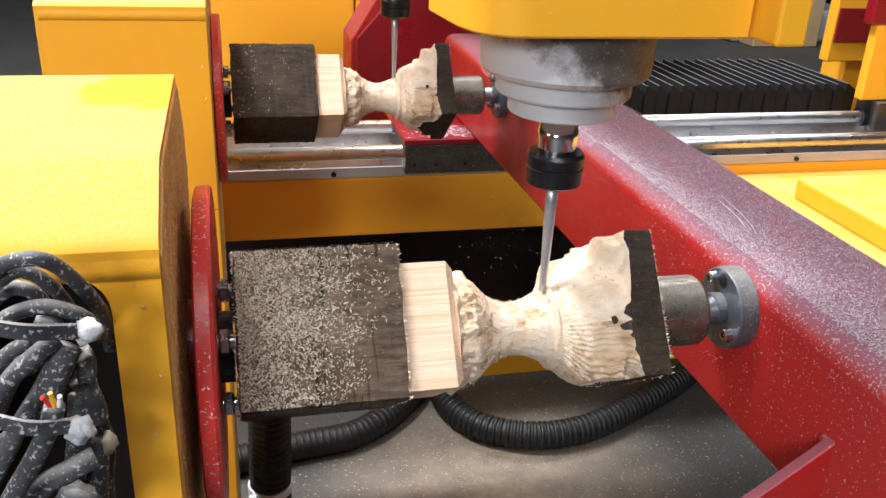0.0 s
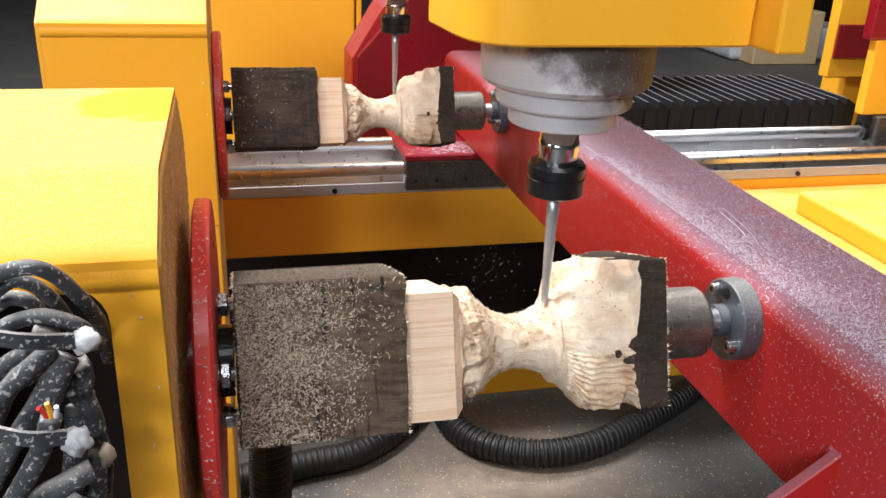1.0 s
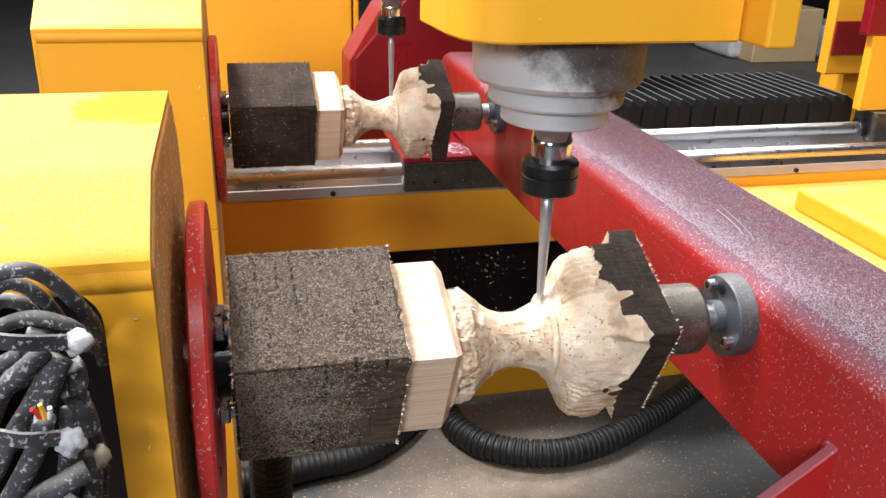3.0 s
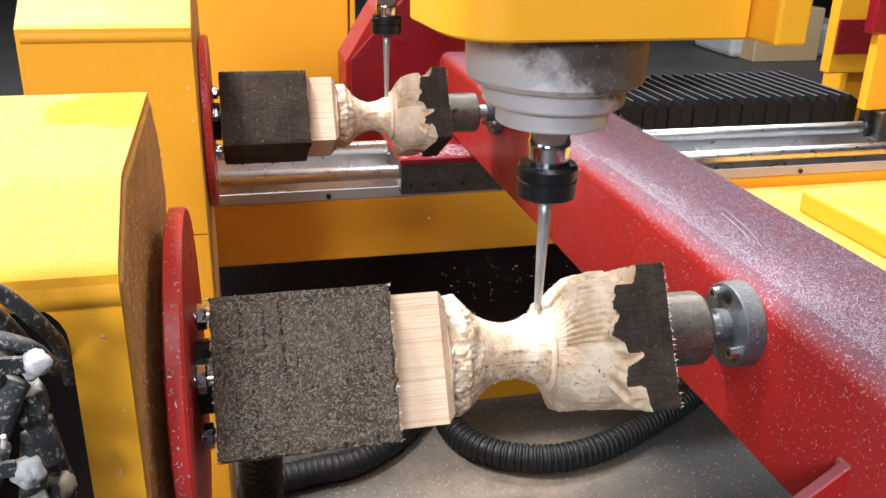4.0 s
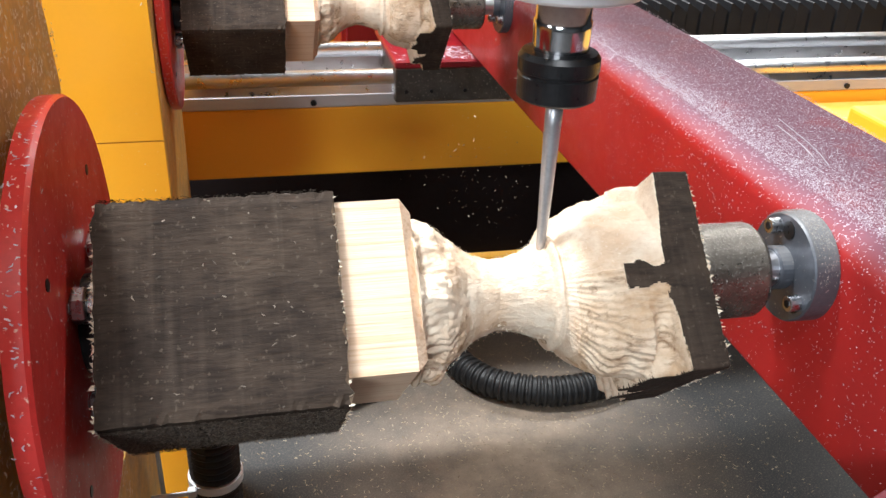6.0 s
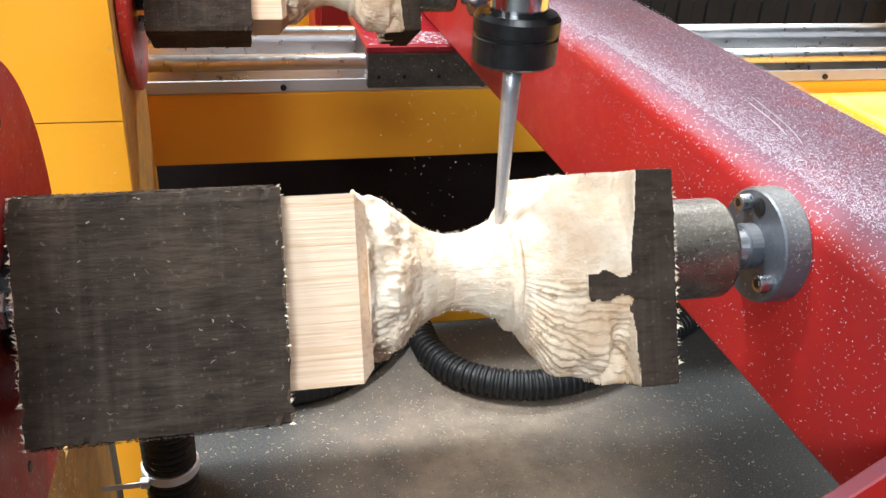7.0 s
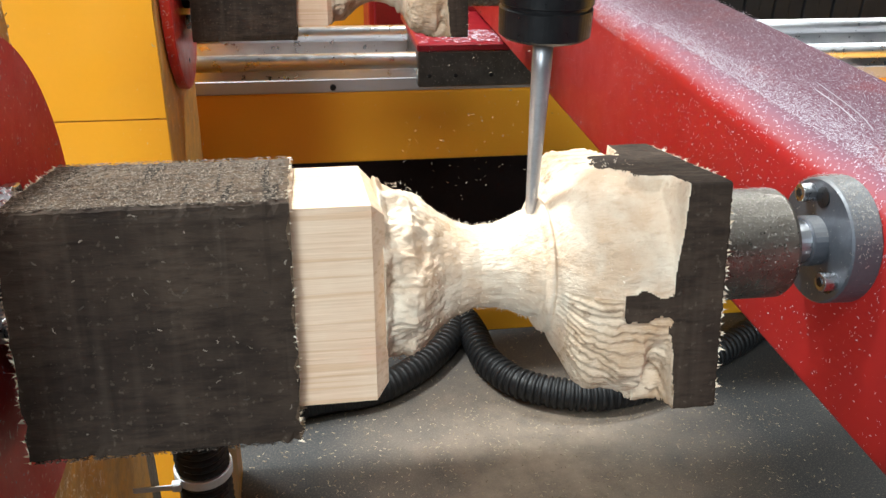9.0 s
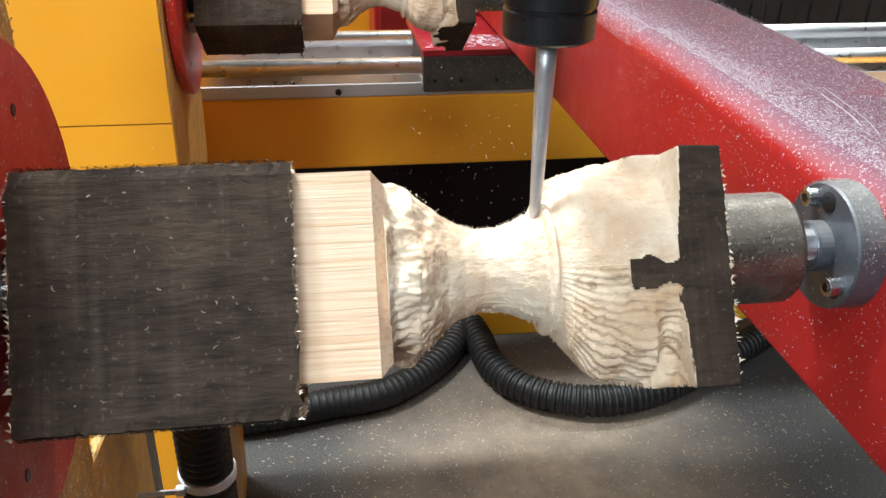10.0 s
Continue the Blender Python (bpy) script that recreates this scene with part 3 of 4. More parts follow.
            torn.append((x > -0.152 and ((-84 < wrap(deg) < -8) or (88 < wrap(deg) < 175))) or (x < -0.2 and 0.5 * noise.noise(q * 40) + 0.1 * n2 > 0.12) or (x < -0.16 and abs(wrap(deg - 55)) + 60 * noise.noise(q * 120) < 34))
            ex = 0.0
            if x == xs[-1]:
                ex = 0.0012 * noise.noise(Vector((phi * 40, seed, 1)))
            ring.append(bm.verts.new((x + ex, -rr * math.cos(phi), rr * math.sin(phi))))
        grid.append((ring, raw, torn))
    for (a, ra, ta), (b, rb, tb) in zip(grid, grid[1:]):
        for j in range(na):
            k = (j + 1) % na
            f = bm.faces.new((a[j], b[j], b[k], a[k]))
            f.smooth = True
            f.material_index = 1 if ra[j] + ra[k] + rb[j] + rb[k] >= 3 else 2 if ta[j] + tb[j] == 2 else 0
    f = bm.faces.new(grid[0][0])
    f = bm.faces.new(grid[-1][0][::-1])
    f.material_index = 1
    bmesh.ops.recalc_face_normals(bm, faces=bm.faces)
    part("carved_bulb", bm, (CARVED, TIMBER, CARVED_ROUGH), w, "pale carved neck and bulb with jagged bark left at its end")
    # shavings stuck on the raw faces
    spots, dirty = [], []
    for n, face in ((12500, 0), (8000, 1), (45, 2), (6000, 3)):
        for _ in range(n if seed == 1 else n // 70):
            x = -0.3925 + 0.112 * rng.random() ** (1.2 if face == 0 else 1.15)
            s = rng.uniform(-0.98, 0.98)
            # the drift is thick at the plate's end and thins out
            away = (x + 0.3925) / 0.112
            if face == 0 and rng.random() < min(0.93, max(0.0, (away - 0.3 + 0.25 * noise.noise(Vector((away * 5, s * 5, 1)))) * 1.7)) + 0.3 * max(0.0, min(1.0, -1.5 * s)):
                continue
            p = {0: (x, -HY, OZ + HZ * s), 1: (x, HY * s, OZ + HZ), 2: (x, HY, OZ + HZ * s), 3: (x, HY * s, OZ - HZ)}[face]
            (spots if face == 0 else dirty).append((p, {0: (0, -1, 0), 1: (0, 0, 1), 2: (0, 1, 0), 3: (0, 0, -1)}[face]))
    # dark grains caught in the torn hollow of the neck and bulb
    for _ in range(80 if seed == 1 else 8):
        x, phi = rng.uniform(-0.236, -0.115), radians(rng.gauss(52, 14))
        n = Vector((0, -math.cos(phi), math.sin(phi)))
        r = min(cut_radius(x) + 0.0007, square_reach(phi))
        dirty.append((Vector((x, 0, 0)) + n * r, n))
    rng.shuffle(spots)
    k = len(spots) * 2 // 3
    tagged(part("stuck_sawdust", shavings(spots[:k], 0.0016 if seed == 1 else 0.002, rng), CHIP, w, "fine sawdust stuck to the timber"), kind="stuff")
    tagged(part("curled_sawdust", shavings(spots[k:], 0.0024 if seed == 1 else 0.0024, rng), CHIP, w, "curled pale shavings stuck to the timber"), kind="stuff")
    tagged(part("dirty_sawdust", shavings(dirty, 0.0020, rng), CHIP_DARK, w, "dull brown shavings stuck to the timber"), kind="stuff")
    # splinters round the cut edges
    bm = bmesh.new()
    for _ in range(480 if seed == 1 else 90):
        phi = rng.uniform(0, 6.283)
        for x0 in (-0.2795, -0.0822, -0.3936):
            r = square_reach(phi) - 0.001
            p = Vector((x0, -r * math.cos(phi), r * math.sin(phi)))
            d = Vector(((-0.7 if x0 < -0.3 else 1) * rng.uniform(0.2, 1), rng.uniform(-0.5, 0.5), rng.uniform(-0.5, 0.5))).normalized() * rng.uniform(0.001, 0.004)
            q = Vector((rng.uniform(-1, 1), rng.uniform(-1, 1), rng.uniform(-1, 1))).normalized() * rng.uniform(0.0004, 0.0012)
            bm.faces.new((bm.verts.new(p - q), bm.verts.new(p + q), bm.verts.new(p + d)))
    tagged(part("splinter_fringe", bm, FUZZ, w), kind="stuff")
    bm = bmesh.new()
    for _ in range(2600 if seed == 1 else 300):
        x, phi = rng.uniform(-0.236, -0.112), rng.uniform(0, 6.283)
        r = min(cut_radius(x), square_reach(phi)) + 0.0002
        out = Vector((0, -math.cos(phi), math.sin(phi)))
        p = Vector((x, 0, 0)) + out * r
        d = (out + Vector((rng.uniform(-1, 1), rng.uniform(-1, 1), rng.uniform(-1, 1)))).normalized() * rng.uniform(0.0006, 0.0022)
        q = Vector((rng.uniform(-1, 1), rng.uniform(-1, 1), rng.uniform(-1, 1))).normalized() * 0.00025
        bm.faces.new((bm.verts.new(p - q), bm.verts.new(p + q), bm.verts.new(p + d)))
    tagged(part("wood_fuzz", bm, FUZZ, w), kind="stuff")
    return w


# ---- tailstock ----
def tailstock(m, group):
    t = thing("tailstock_centre", "grey steel tailstock centre on a bolted round flange", "tailstock", group, m)
    part("flange", turned([(0.0328, -0.0105), (0.0338, -0.0095), (0.0342, 0.005), (0.0335, 0.006)], "x", n=64), CAST, t, "thick round grey flange with bolt holes")
    part("boss", turned([(0.027, 0.006), (0.027, 0.014)], "x", n=48), STEEL_DUSTY, t)
    for a in (118, -29, 229):
        y, z = -0.0258 * math.cos(radians(a)), 0.0258 * math.sin(radians(a))
        k = part("bolt", turned([(0.0045, -0.0175), (0.005, -0.017), (0.005, -0.0095)], "x", (0, y, z), 16), BOLT, t)
        part("socket", turned([(0.0026, -0.0179), (0.0026, -0.0172)], "x", (0, y, z), 6), BLACKSTEEL, k)
    for a in (92, 203, 320):
        part("hole", turned([(0.0056, -0.0111), (0.0056, -0.0100)], "x", (0, -0.0245 * math.cos(radians(a)), 0.0245 * math.sin(radians(a))), 20), BLACKSTEEL, t)
    part("clamp_collar", turned([(0.0125, -0.0185), (0.0135, -0.0178), (0.0135, -0.0105)], "x", n=32), CAST, t)
    part("shaft", turned([(0.0112, -0.036), (0.0112, -0.006)], "x", n=32), STEEL, t, "bright short shaft")
    part("barrel", turned([(0.0265, -0.084), (0.0285, -0.0825), (0.0288, -0.0365), (0.0272, -0.034)], "x", n=64), BARREL, t, "dust-caked steel barrel")
    part("drive_disc", turned([(0.02, -0.099), (0.0275, -0.092), (0.028, -0.0842)], "x", n=48), BLACKSTEEL, t, "black pressure disc")
    rng = random.Random(17)
    spots = []
    for _ in range(4200):
        a = rng.gauss(95, 40)
        n = Vector((0, -math.cos(radians(a)), math.sin(radians(a))))
        if rng.random() < 0.7:
            spots.append((Vector((rng.uniform(-0.082, -0.037), 0, 0)) + n * 0.0288, n))
        elif 5 < a < 175:
            spots.append((Vector((rng.uniform(-0.009, 0.0048), 0, 0)) + n * 0.0343, n))
    tagged(part("sawdust", shavings(spots, 0.0009, rng), CHIP_GREY, t, "grey sawdust grains on the barrel"), kind="stuff")
    return t


# ---- spindles ----
def spindle(m, group):
    s = thing("router_spindle", "yellow cased router spindle white with sawdust, holding a tapered cutter", "spindle", group, m)
    at = (-0.162, 0, 0)
    prof = [(0.0368, 0.1672), (0.0378, 0.1685), (0.0378, 0.1795), (0.0462, 0.1812), (0.0475, 0.183), (0.0475, 0.193), (0.0555, 0.1955), (0.059, 0.199), (0.06, 0.232)]
    part("spindle_body", turned(prof, "z", at, 96), SPINDLE, s, "stepped grey spindle nose coated in white dust")
    part("shaft", turned([(0.0135, 0.1345), (0.0142, 0.137), (0.0146, 0.15), (0.0146, 0.154), (0.0138, 0.1545), (0.0138, 0.1685)], "z", at, 48), CHROME, s, "bright chromed spindle shaft", True)
    part("collet_nut", turned([(0.0185, 0.1135), (0.0205, 0.1150), (0.0208, 0.1265), (0.0198, 0.1272), (0.0198, 0.1285), (0.0210, 0.1290), (0.0210, 0.1355), (0.0192, 0.1382), (0.0148, 0.139)], "z", at, 64), BLACKSTEEL, s, "black collet nut")
    part("cutter", turned([(0.0018, 0.0245), (0.0026, 0.0255), (0.0028, 0.032), (0.0046, 0.098), (0.0047, 0.1145)], "z", at, 32), CARBIDE, s, "tapered grey carving cutter", True)
    # case: rounded sheet over the motor
    outline = [(-0.069, 0.03), (-0.069, -0.072), (-0.214, -0.072)]
    outline += [(-0.214 - 0.034 * math.sin(radians(a)), -0.038 - 0.034 * math.cos(radians(a))) for a in range(10, 90, 10)]
    outline += [(-0.25, -0.03), (-0.254, 0.03)]
    case = extrude(outline, 0.231, 0.62, "xy", 0.0015, 1)
    part("motor_case", case, YELLOW, s, "yellow painted motor case")
    part("side_bracket", box(-0.0675, -0.047, -0.098, 0.02, 0.231, 0.6, 0.002, 2), YELLOW, s)
    return s


# ---- machine bed and beam ----
def cross_beam():
    b = thing("cross_beam", "red painted steel beam sprinkled with white sawdust", "machine beam")
    outline = []
    for cx, cz, r, a0 in ((0.136, 0.027, 0.008, 0), (0.0305, 0.0165, 0.0185, 90), (0.017, -0.0925, 0.005, 180), (0.139, -0.0925, 0.005, 270)):
        outline += [(cx + r * math.cos(radians(a0 + 15 * i)), cz + r * math.sin(radians(a0 + 15 * i))) for i in range(7)]
    body = extrude(outline, -0.42, 1.06, "xz")
    for f in body.faces:
        f.smooth = len(f.verts) == 4
    part("beam_body", body, RED, b)
    part("gusset", extrude([(0.0128, -0.0325), (0.0128, -0.0975), (-0.1024, -0.2103), (-0.1024, -0.1203)], -0.143, -0.134, "xz", 0.001, 1), RED, b, "red welded gusset plate")
    weld = bmesh.new()
    rng = random.Random(5)
    for i in range(26):
        z = -0.085 + 0.055 * i / 25
        bmesh.ops.create_icosphere(weld, subdivisions=1, radius=0.0035 + rng.uniform(-0.0006, 0.001), matrix=Matrix.Translation((0.0115, -0.1325, z - 0.006)))
    part("weld_bead", weld, RED, b)
    # fine dust all over the top, denser along the rounded edge; single flecks on the face
    lying, flung = [], []
    for _ in range(72000):
        y = -0.2 + 1.0 * rng.random() ** 1.3
        k = rng.random()
        if k < 0.52:
            lying.append(((0.031 + 0.111 * rng.random(), y, 0.0352), (0, 0, 1)))
        elif k < 0.64 or (k < 0.88 and y < 0.35):
            x = 0.031 + abs(rng.gauss(0, 0.016 + 0.06 * max(0, 0.25 - y)))
            lying.append(((min(x, 0.14), y, 0.0352), (0, 0, 1)))
        elif k < 0.93:
            a = radians(90 - 80 * rng.random() ** 1.7)
            lying.append(((0.0305 - 0.0187 * math.cos(a), y, 0.0165 + 0.0187 * math.sin(a)), (-math.cos(a), 0, math.sin(a))))
        elif k < 0.965:
            flung.append(((0.0118, y, 0.015 - 0.11 * rng.random() ** 1.5), (-1, 0, 0.02)))
    tagged(part("sawdust", shavings(lying, 0.0012, rng), CHIP_WHITE, b, "white sawdust flecks"), kind="stuff")
    tagged(part("stuck_flecks", shavings(flung, 0.0011, rng), CHIP_WHITE, b, "single pale flecks stuck to the red face"), kind="stuff")
    # two long scratches
    sc = bmesh.new()
    for pts in ([(0.085, 0.165, 0.0357), (0.083, 0.15, 0.0357), (0.075, 0.1, 0.0357), (0.066, 0.07, 0.0357)], [(0.075, 0.15, 0.0357), (0.07, 0.11, 0.0357), (0.064, 0.085, 0.0357)]):
        tube(pts, 0.00035, 5, 4, bm=sc)
    part("scratch", sc, CHIP_WHITE, b, "pale scraped line")
    return b


def guide_rail():
    g = thing("guide_rail", "polished steel linear guide rail bolted along the yellow bed", "linear rail")
    part("base_plate", box(-0.425, 2.2, 0.842, 0.99, -0.1725, -0.152, 0.002, 1), PLATE, g)
    for y, z in ((0.857, -0.132), (0.965, -0.118)):
        part("rod", turned([(0.0125, -0.425), (0.0125, 2.2)], "x", (0, y, z), 32), STEEL, g, "", True)
        part("rod_support", extrude([(y - 0.014, -0.1535), (y - 0.005, z), (y + 0.005, z), (y + 0.014, -0.1535)], -0.424, 2.199, "yz"), STEEL, g)
    x = -0.34
    while x < 1.9:
        b = part("bolt", turned([(0.006, -0.153), (0.006, -0.1475), (0.005, -0.1465)], "z", (x, 0.912, 0), 14), BOLT, g)
        x += 0.17
    x = -0.227
    while x < 1.9:
        part("bolt", turned([(0.0045, 0.8425), (0.0045, 0.838)], "y", (x, 0, -0.164), 12), BLACKSTEEL, g)
        x += 0.3
    return g


def bed():
    b = thing("machine_bed", "yellow painted welded steel machine bed", "machine bed")
    part("rail_beam", box(-0.43, 2.3, 0.846, 1.02, -0.283, -0.173, 0.004, 2), YELLOW, b)
    part("lower_beam", box(-1.2, 2.3, 1.47, 1.6, -1.013, -0.80, 0.004, 2), YELLOW, b)
    # added sheet, its black fills the shaded gap under the rail beam
    part("shade_sheet", box(-1.2, 2.3, 1.5, 1.51, -0.8, -0.29), DARK, b, "near-black sheet standing in for the shade below the bed")
    part("leg", box(-0.60, -0.432, 0.56, 1.02, -1.013, -0.105, 0.003, 2), YELLOW, b)
    part("table", box(0.50, 2.3, -0.2, 0.838, -0.3, -0.19, 0.006, 2), YELLOW, b)
    part("table_pad", box(0.58, 2.3, 0.0, 0.707, -0.192, -0.15, 0.008, 3), YELLOW, b)
    return b


def carriage():
    c = thing("rail_carriage", "dark steel carriage with a red top plate on the rail", "carriage")
    part("bearing_block", box(-0.106, 0.32, 0.825, 0.99, -0.163, -0.111, 0.002, 1), STEEL_DUSTY, c)
    part("top_plate", box(-0.108, 0.34, 0.823, 1.03, -0.111, -0.1, 0.002, 1), MAROON, c)
    for x in (-0.09, -0.052, 0.0):
        part("bolt", turned([(0.003, 0.8252), (0.003, 0.8225)], "y", (x, 0, -0.146), 10), BLACKSTEEL, c)
    rng = random.Random(9)
    spots = [((rng.gauss(-0.02, 0.035), rng.uniform(0.828, 0.9), -0.0995), (0, 0, 1)) for _ in range(260)]
    tagged(part("sawdust", shavings(spots, 0.006, rng), CHIP_WHITE, c), kind="stuff")
    return c


def bellows():
    b = thing("rail_bellows", "black pleated bellows guarding the rail", "bellows")
    n, x0, x1 = 24, 0.30, 1.005
    d = (x1 - x0) / n
    for i in range(n):
        a = x0 + d * i
        outline = [(a + d * 0.04, -0.154), (a + d * 0.92, -0.154), (a + d * 0.92, -0.106), (a + d * 0.99, -0.1015), (a + d * 0.16, -0.0855), (a + d * 0.07, -0.0865), (a + d * 0.04, -0.106)]
        part("pleat", extrude(outline, 1.12 + 0.004 * (i % 2), 1.40, "xz"), BELLOWS, b)
    return b


headstock(True)
far = headstock(False)
far.matrix_world = pose(0.014, 0.68, 0.016)
cross_beam()
guide_rail()
bed()
carriage()
bellows()

NEAR = Matrix.Translation((0, -0.0025, -0.0015))
FAR = Matrix.Translation((0.006, 0.68, 0.010))
near_plate, near_work, near_tool = faceplate(Matrix(), "faceplates"), workpiece(NEAR, 1, "workpieces"), spindle(Matrix(), "router spindles")
far_plate, far_work = faceplate(FAR, "faceplates"), workpiece(FAR, 4, "workpieces")
far_tool = copy_thing(near_tool, FAR)
tailstock(Matrix.Translation((0.006, 0, 0.001)), "tailstocks")
tailstock(FAR @ Matrix.Translation((0.006, 0, 0.001)), "tailstocks")

# ---- gantry and what stands behind ----
g = thing("gantry_column", "yellow painted gantry column of the machine", "machine column")
part("column", box(-0.75, -0.108, 1.45, 1.9, -0.29, 1.4, 0.004, 2), YELLOW, g)
part("edge_strip", box(-0.104, -0.092, 1.452, 1.9, -0.29, 1.4, 0.002, 1), YELLOW, g)

# unseen beam, added to carry the spindles and to shade the rail beam
part("unseen_spindle_beam", box(-0.24, -0.12, -0.04, 1.449, 0.635, 0.86, 0.006, 2), YELLOW, g)

r = thing("gantry_bracket", "dark red chamfered steel bracket", "bracket")
part("front_plate", extrude([(-0.132, -0.3), (-0.132, -0.008), (-0.03, 0.107), (0.2, 0.36), (0.42, 0.36), (0.42, -0.3)], 1.236, 1.25, "xz", 0.002, 1), MAROON, r)
part("back_plate", extrude([(-0.142, -0.3), (-0.142, -0.014), (-0.078, 0.09), (0.2, 0.40), (0.42, 0.40), (0.42, -0.3)], 1.25, 1.378, "xz", 0.002, 1), RED, r)

c = thing("side_carriage", "yellow painted carriage riding the rail", "carriage")
part("body", box(0.872, 1.25, 0.945, 0.968, -0.078, 0.075, 0.004, 2), YELLOW, c)
part("cap", box(0.853, 1.25, 0.943, 0.970, 0.0755, 0.3, 0.004, 2), MAROON, c)
part("seal", turned([(0.02, 0.893), (0.02, 0.9055)], "x", (0, 0.965, -0.118), 28), BLACKSTEEL, c)
part("bearing", box(0.905, 1.1, 0.93, 0.998, -0.145, -0.08, 0.006, 2), STEEL_DUSTY, c)

c = thing("panel_frame", "yellow frame with a red panel", "machine frame")
part("frame", box(1.35, 1.6, 1.70, 1.74, -0.160, 0.4, 0.004, 1), YELLOW, c)
part("post", box(1.45, 1.56, 1.741, 1.85, -1.013, 0.4, 0.004, 1), YELLOW, c)
part("panel", box(1.357, 1.54, 1.692, 1.7005, -0.100, -0.002, 0.002, 1), MAROON, c)

# hoses
HOSE2 = [(0.16, 1.8, -0.978), (0.085, 1.47, -0.978), (-0.005, 1.315, -0.978), (-0.13, 1.215, -0.978), (-0.26, 1.19, -0.978), (-0.45, 1.16, -0.978), (-0.7, 1.2, -0.978)]
HOSE = [(0.02, 2.0, -0.975), (0.08, 1.62, -0.975), (0.115, 1.42, -0.975), (0.128, 1.285, -0.975), (0.19, 1.18, -0.975), (0.322, 1.122, -0.975), (0.468, 1.138, -0.975), (0.612, 1.205, -0.975), (0.75, 1.28, -0.975), (0.95, 1.40, -0.975), (1.15, 1.46, -0.975)]


def ringed_hose(name, points, radius, pitch, proud, label):
    """A smooth inner tube with a raised ring at each pitch."""
    hose = thing(name, label, "hose")
    line = spline(points, 40)
    part("inner_tube", tube(points, radius, 16, 10), RUBBER, hose, "", True)
    bm = turned([(radius - 0.001, -pitch * 0.36), (radius + proud * 0.8, -pitch * 0.26), (radius + proud, 0), (radius + proud * 0.8, pitch * 0.26), (radius - 0.001, pitch * 0.36)], "z", n=20)
    first, gone, due = None, 0.0, pitch
    for a, c in zip(line, line[1:]):
        gone += (c - a).length
        if gone < due:
            continue
        due += pitch
        if first is None:
            first = part("ring", bm, RUBBER, hose, "", True)
            ob = first
        else:
            ob = new("ring", first.data)
            ob.parent = hose
        ob.matrix_basis = Matrix.Translation(c) @ (c - a).to_track_quat("Z", "Y").to_matrix().to_4x4()
    return hose


ringed_hose("suction_hose", HOSE, 0.0315, 0.0165, 0.005, "black corrugated suction hose looped on the floor")
ringed_hose("floor_hose", HOSE2, 0.0335, 0.0165, 0.0016, "dark dusty hose lying on the concrete floor")
h = thing("cable_hose", "black corrugated cable hose with a white cable tie", "hose")
part("conduit", tube([(-0.366, 0.19, -0.05), (-0.367, 0.195, -0.13), (-0.369, 0.203, -0.24), (-0.37, 0.215, -0.33), (-0.37, 0.23, -0.5), (-0.37, 0.24, -1.0)], 0.021, 18, 12, 0.0016, 0.008), RUBBER, h)
tie = turned([(0.0238, -0.3045), (0.0242, -0.304), (0.0242, -0.2965), (0.0238, -0.296)], "z", (-0.37, 0.212, 0), 40)
tie_ring = part("cable_tie", tie, WHITE_PLASTIC, h, "white nylon cable tie")
part("tail", box(-0.424, -0.392, 0.1905, 0.192, -0.303, -0.2975, 0.0004, 1), WHITE_PLASTIC, tie_ring)
part("head", box(-0.3935, -0.386, 0.189, 0.196, -0.3045, -0.296, 0.001, 1), WHITE_PLASTIC, tie_ring)

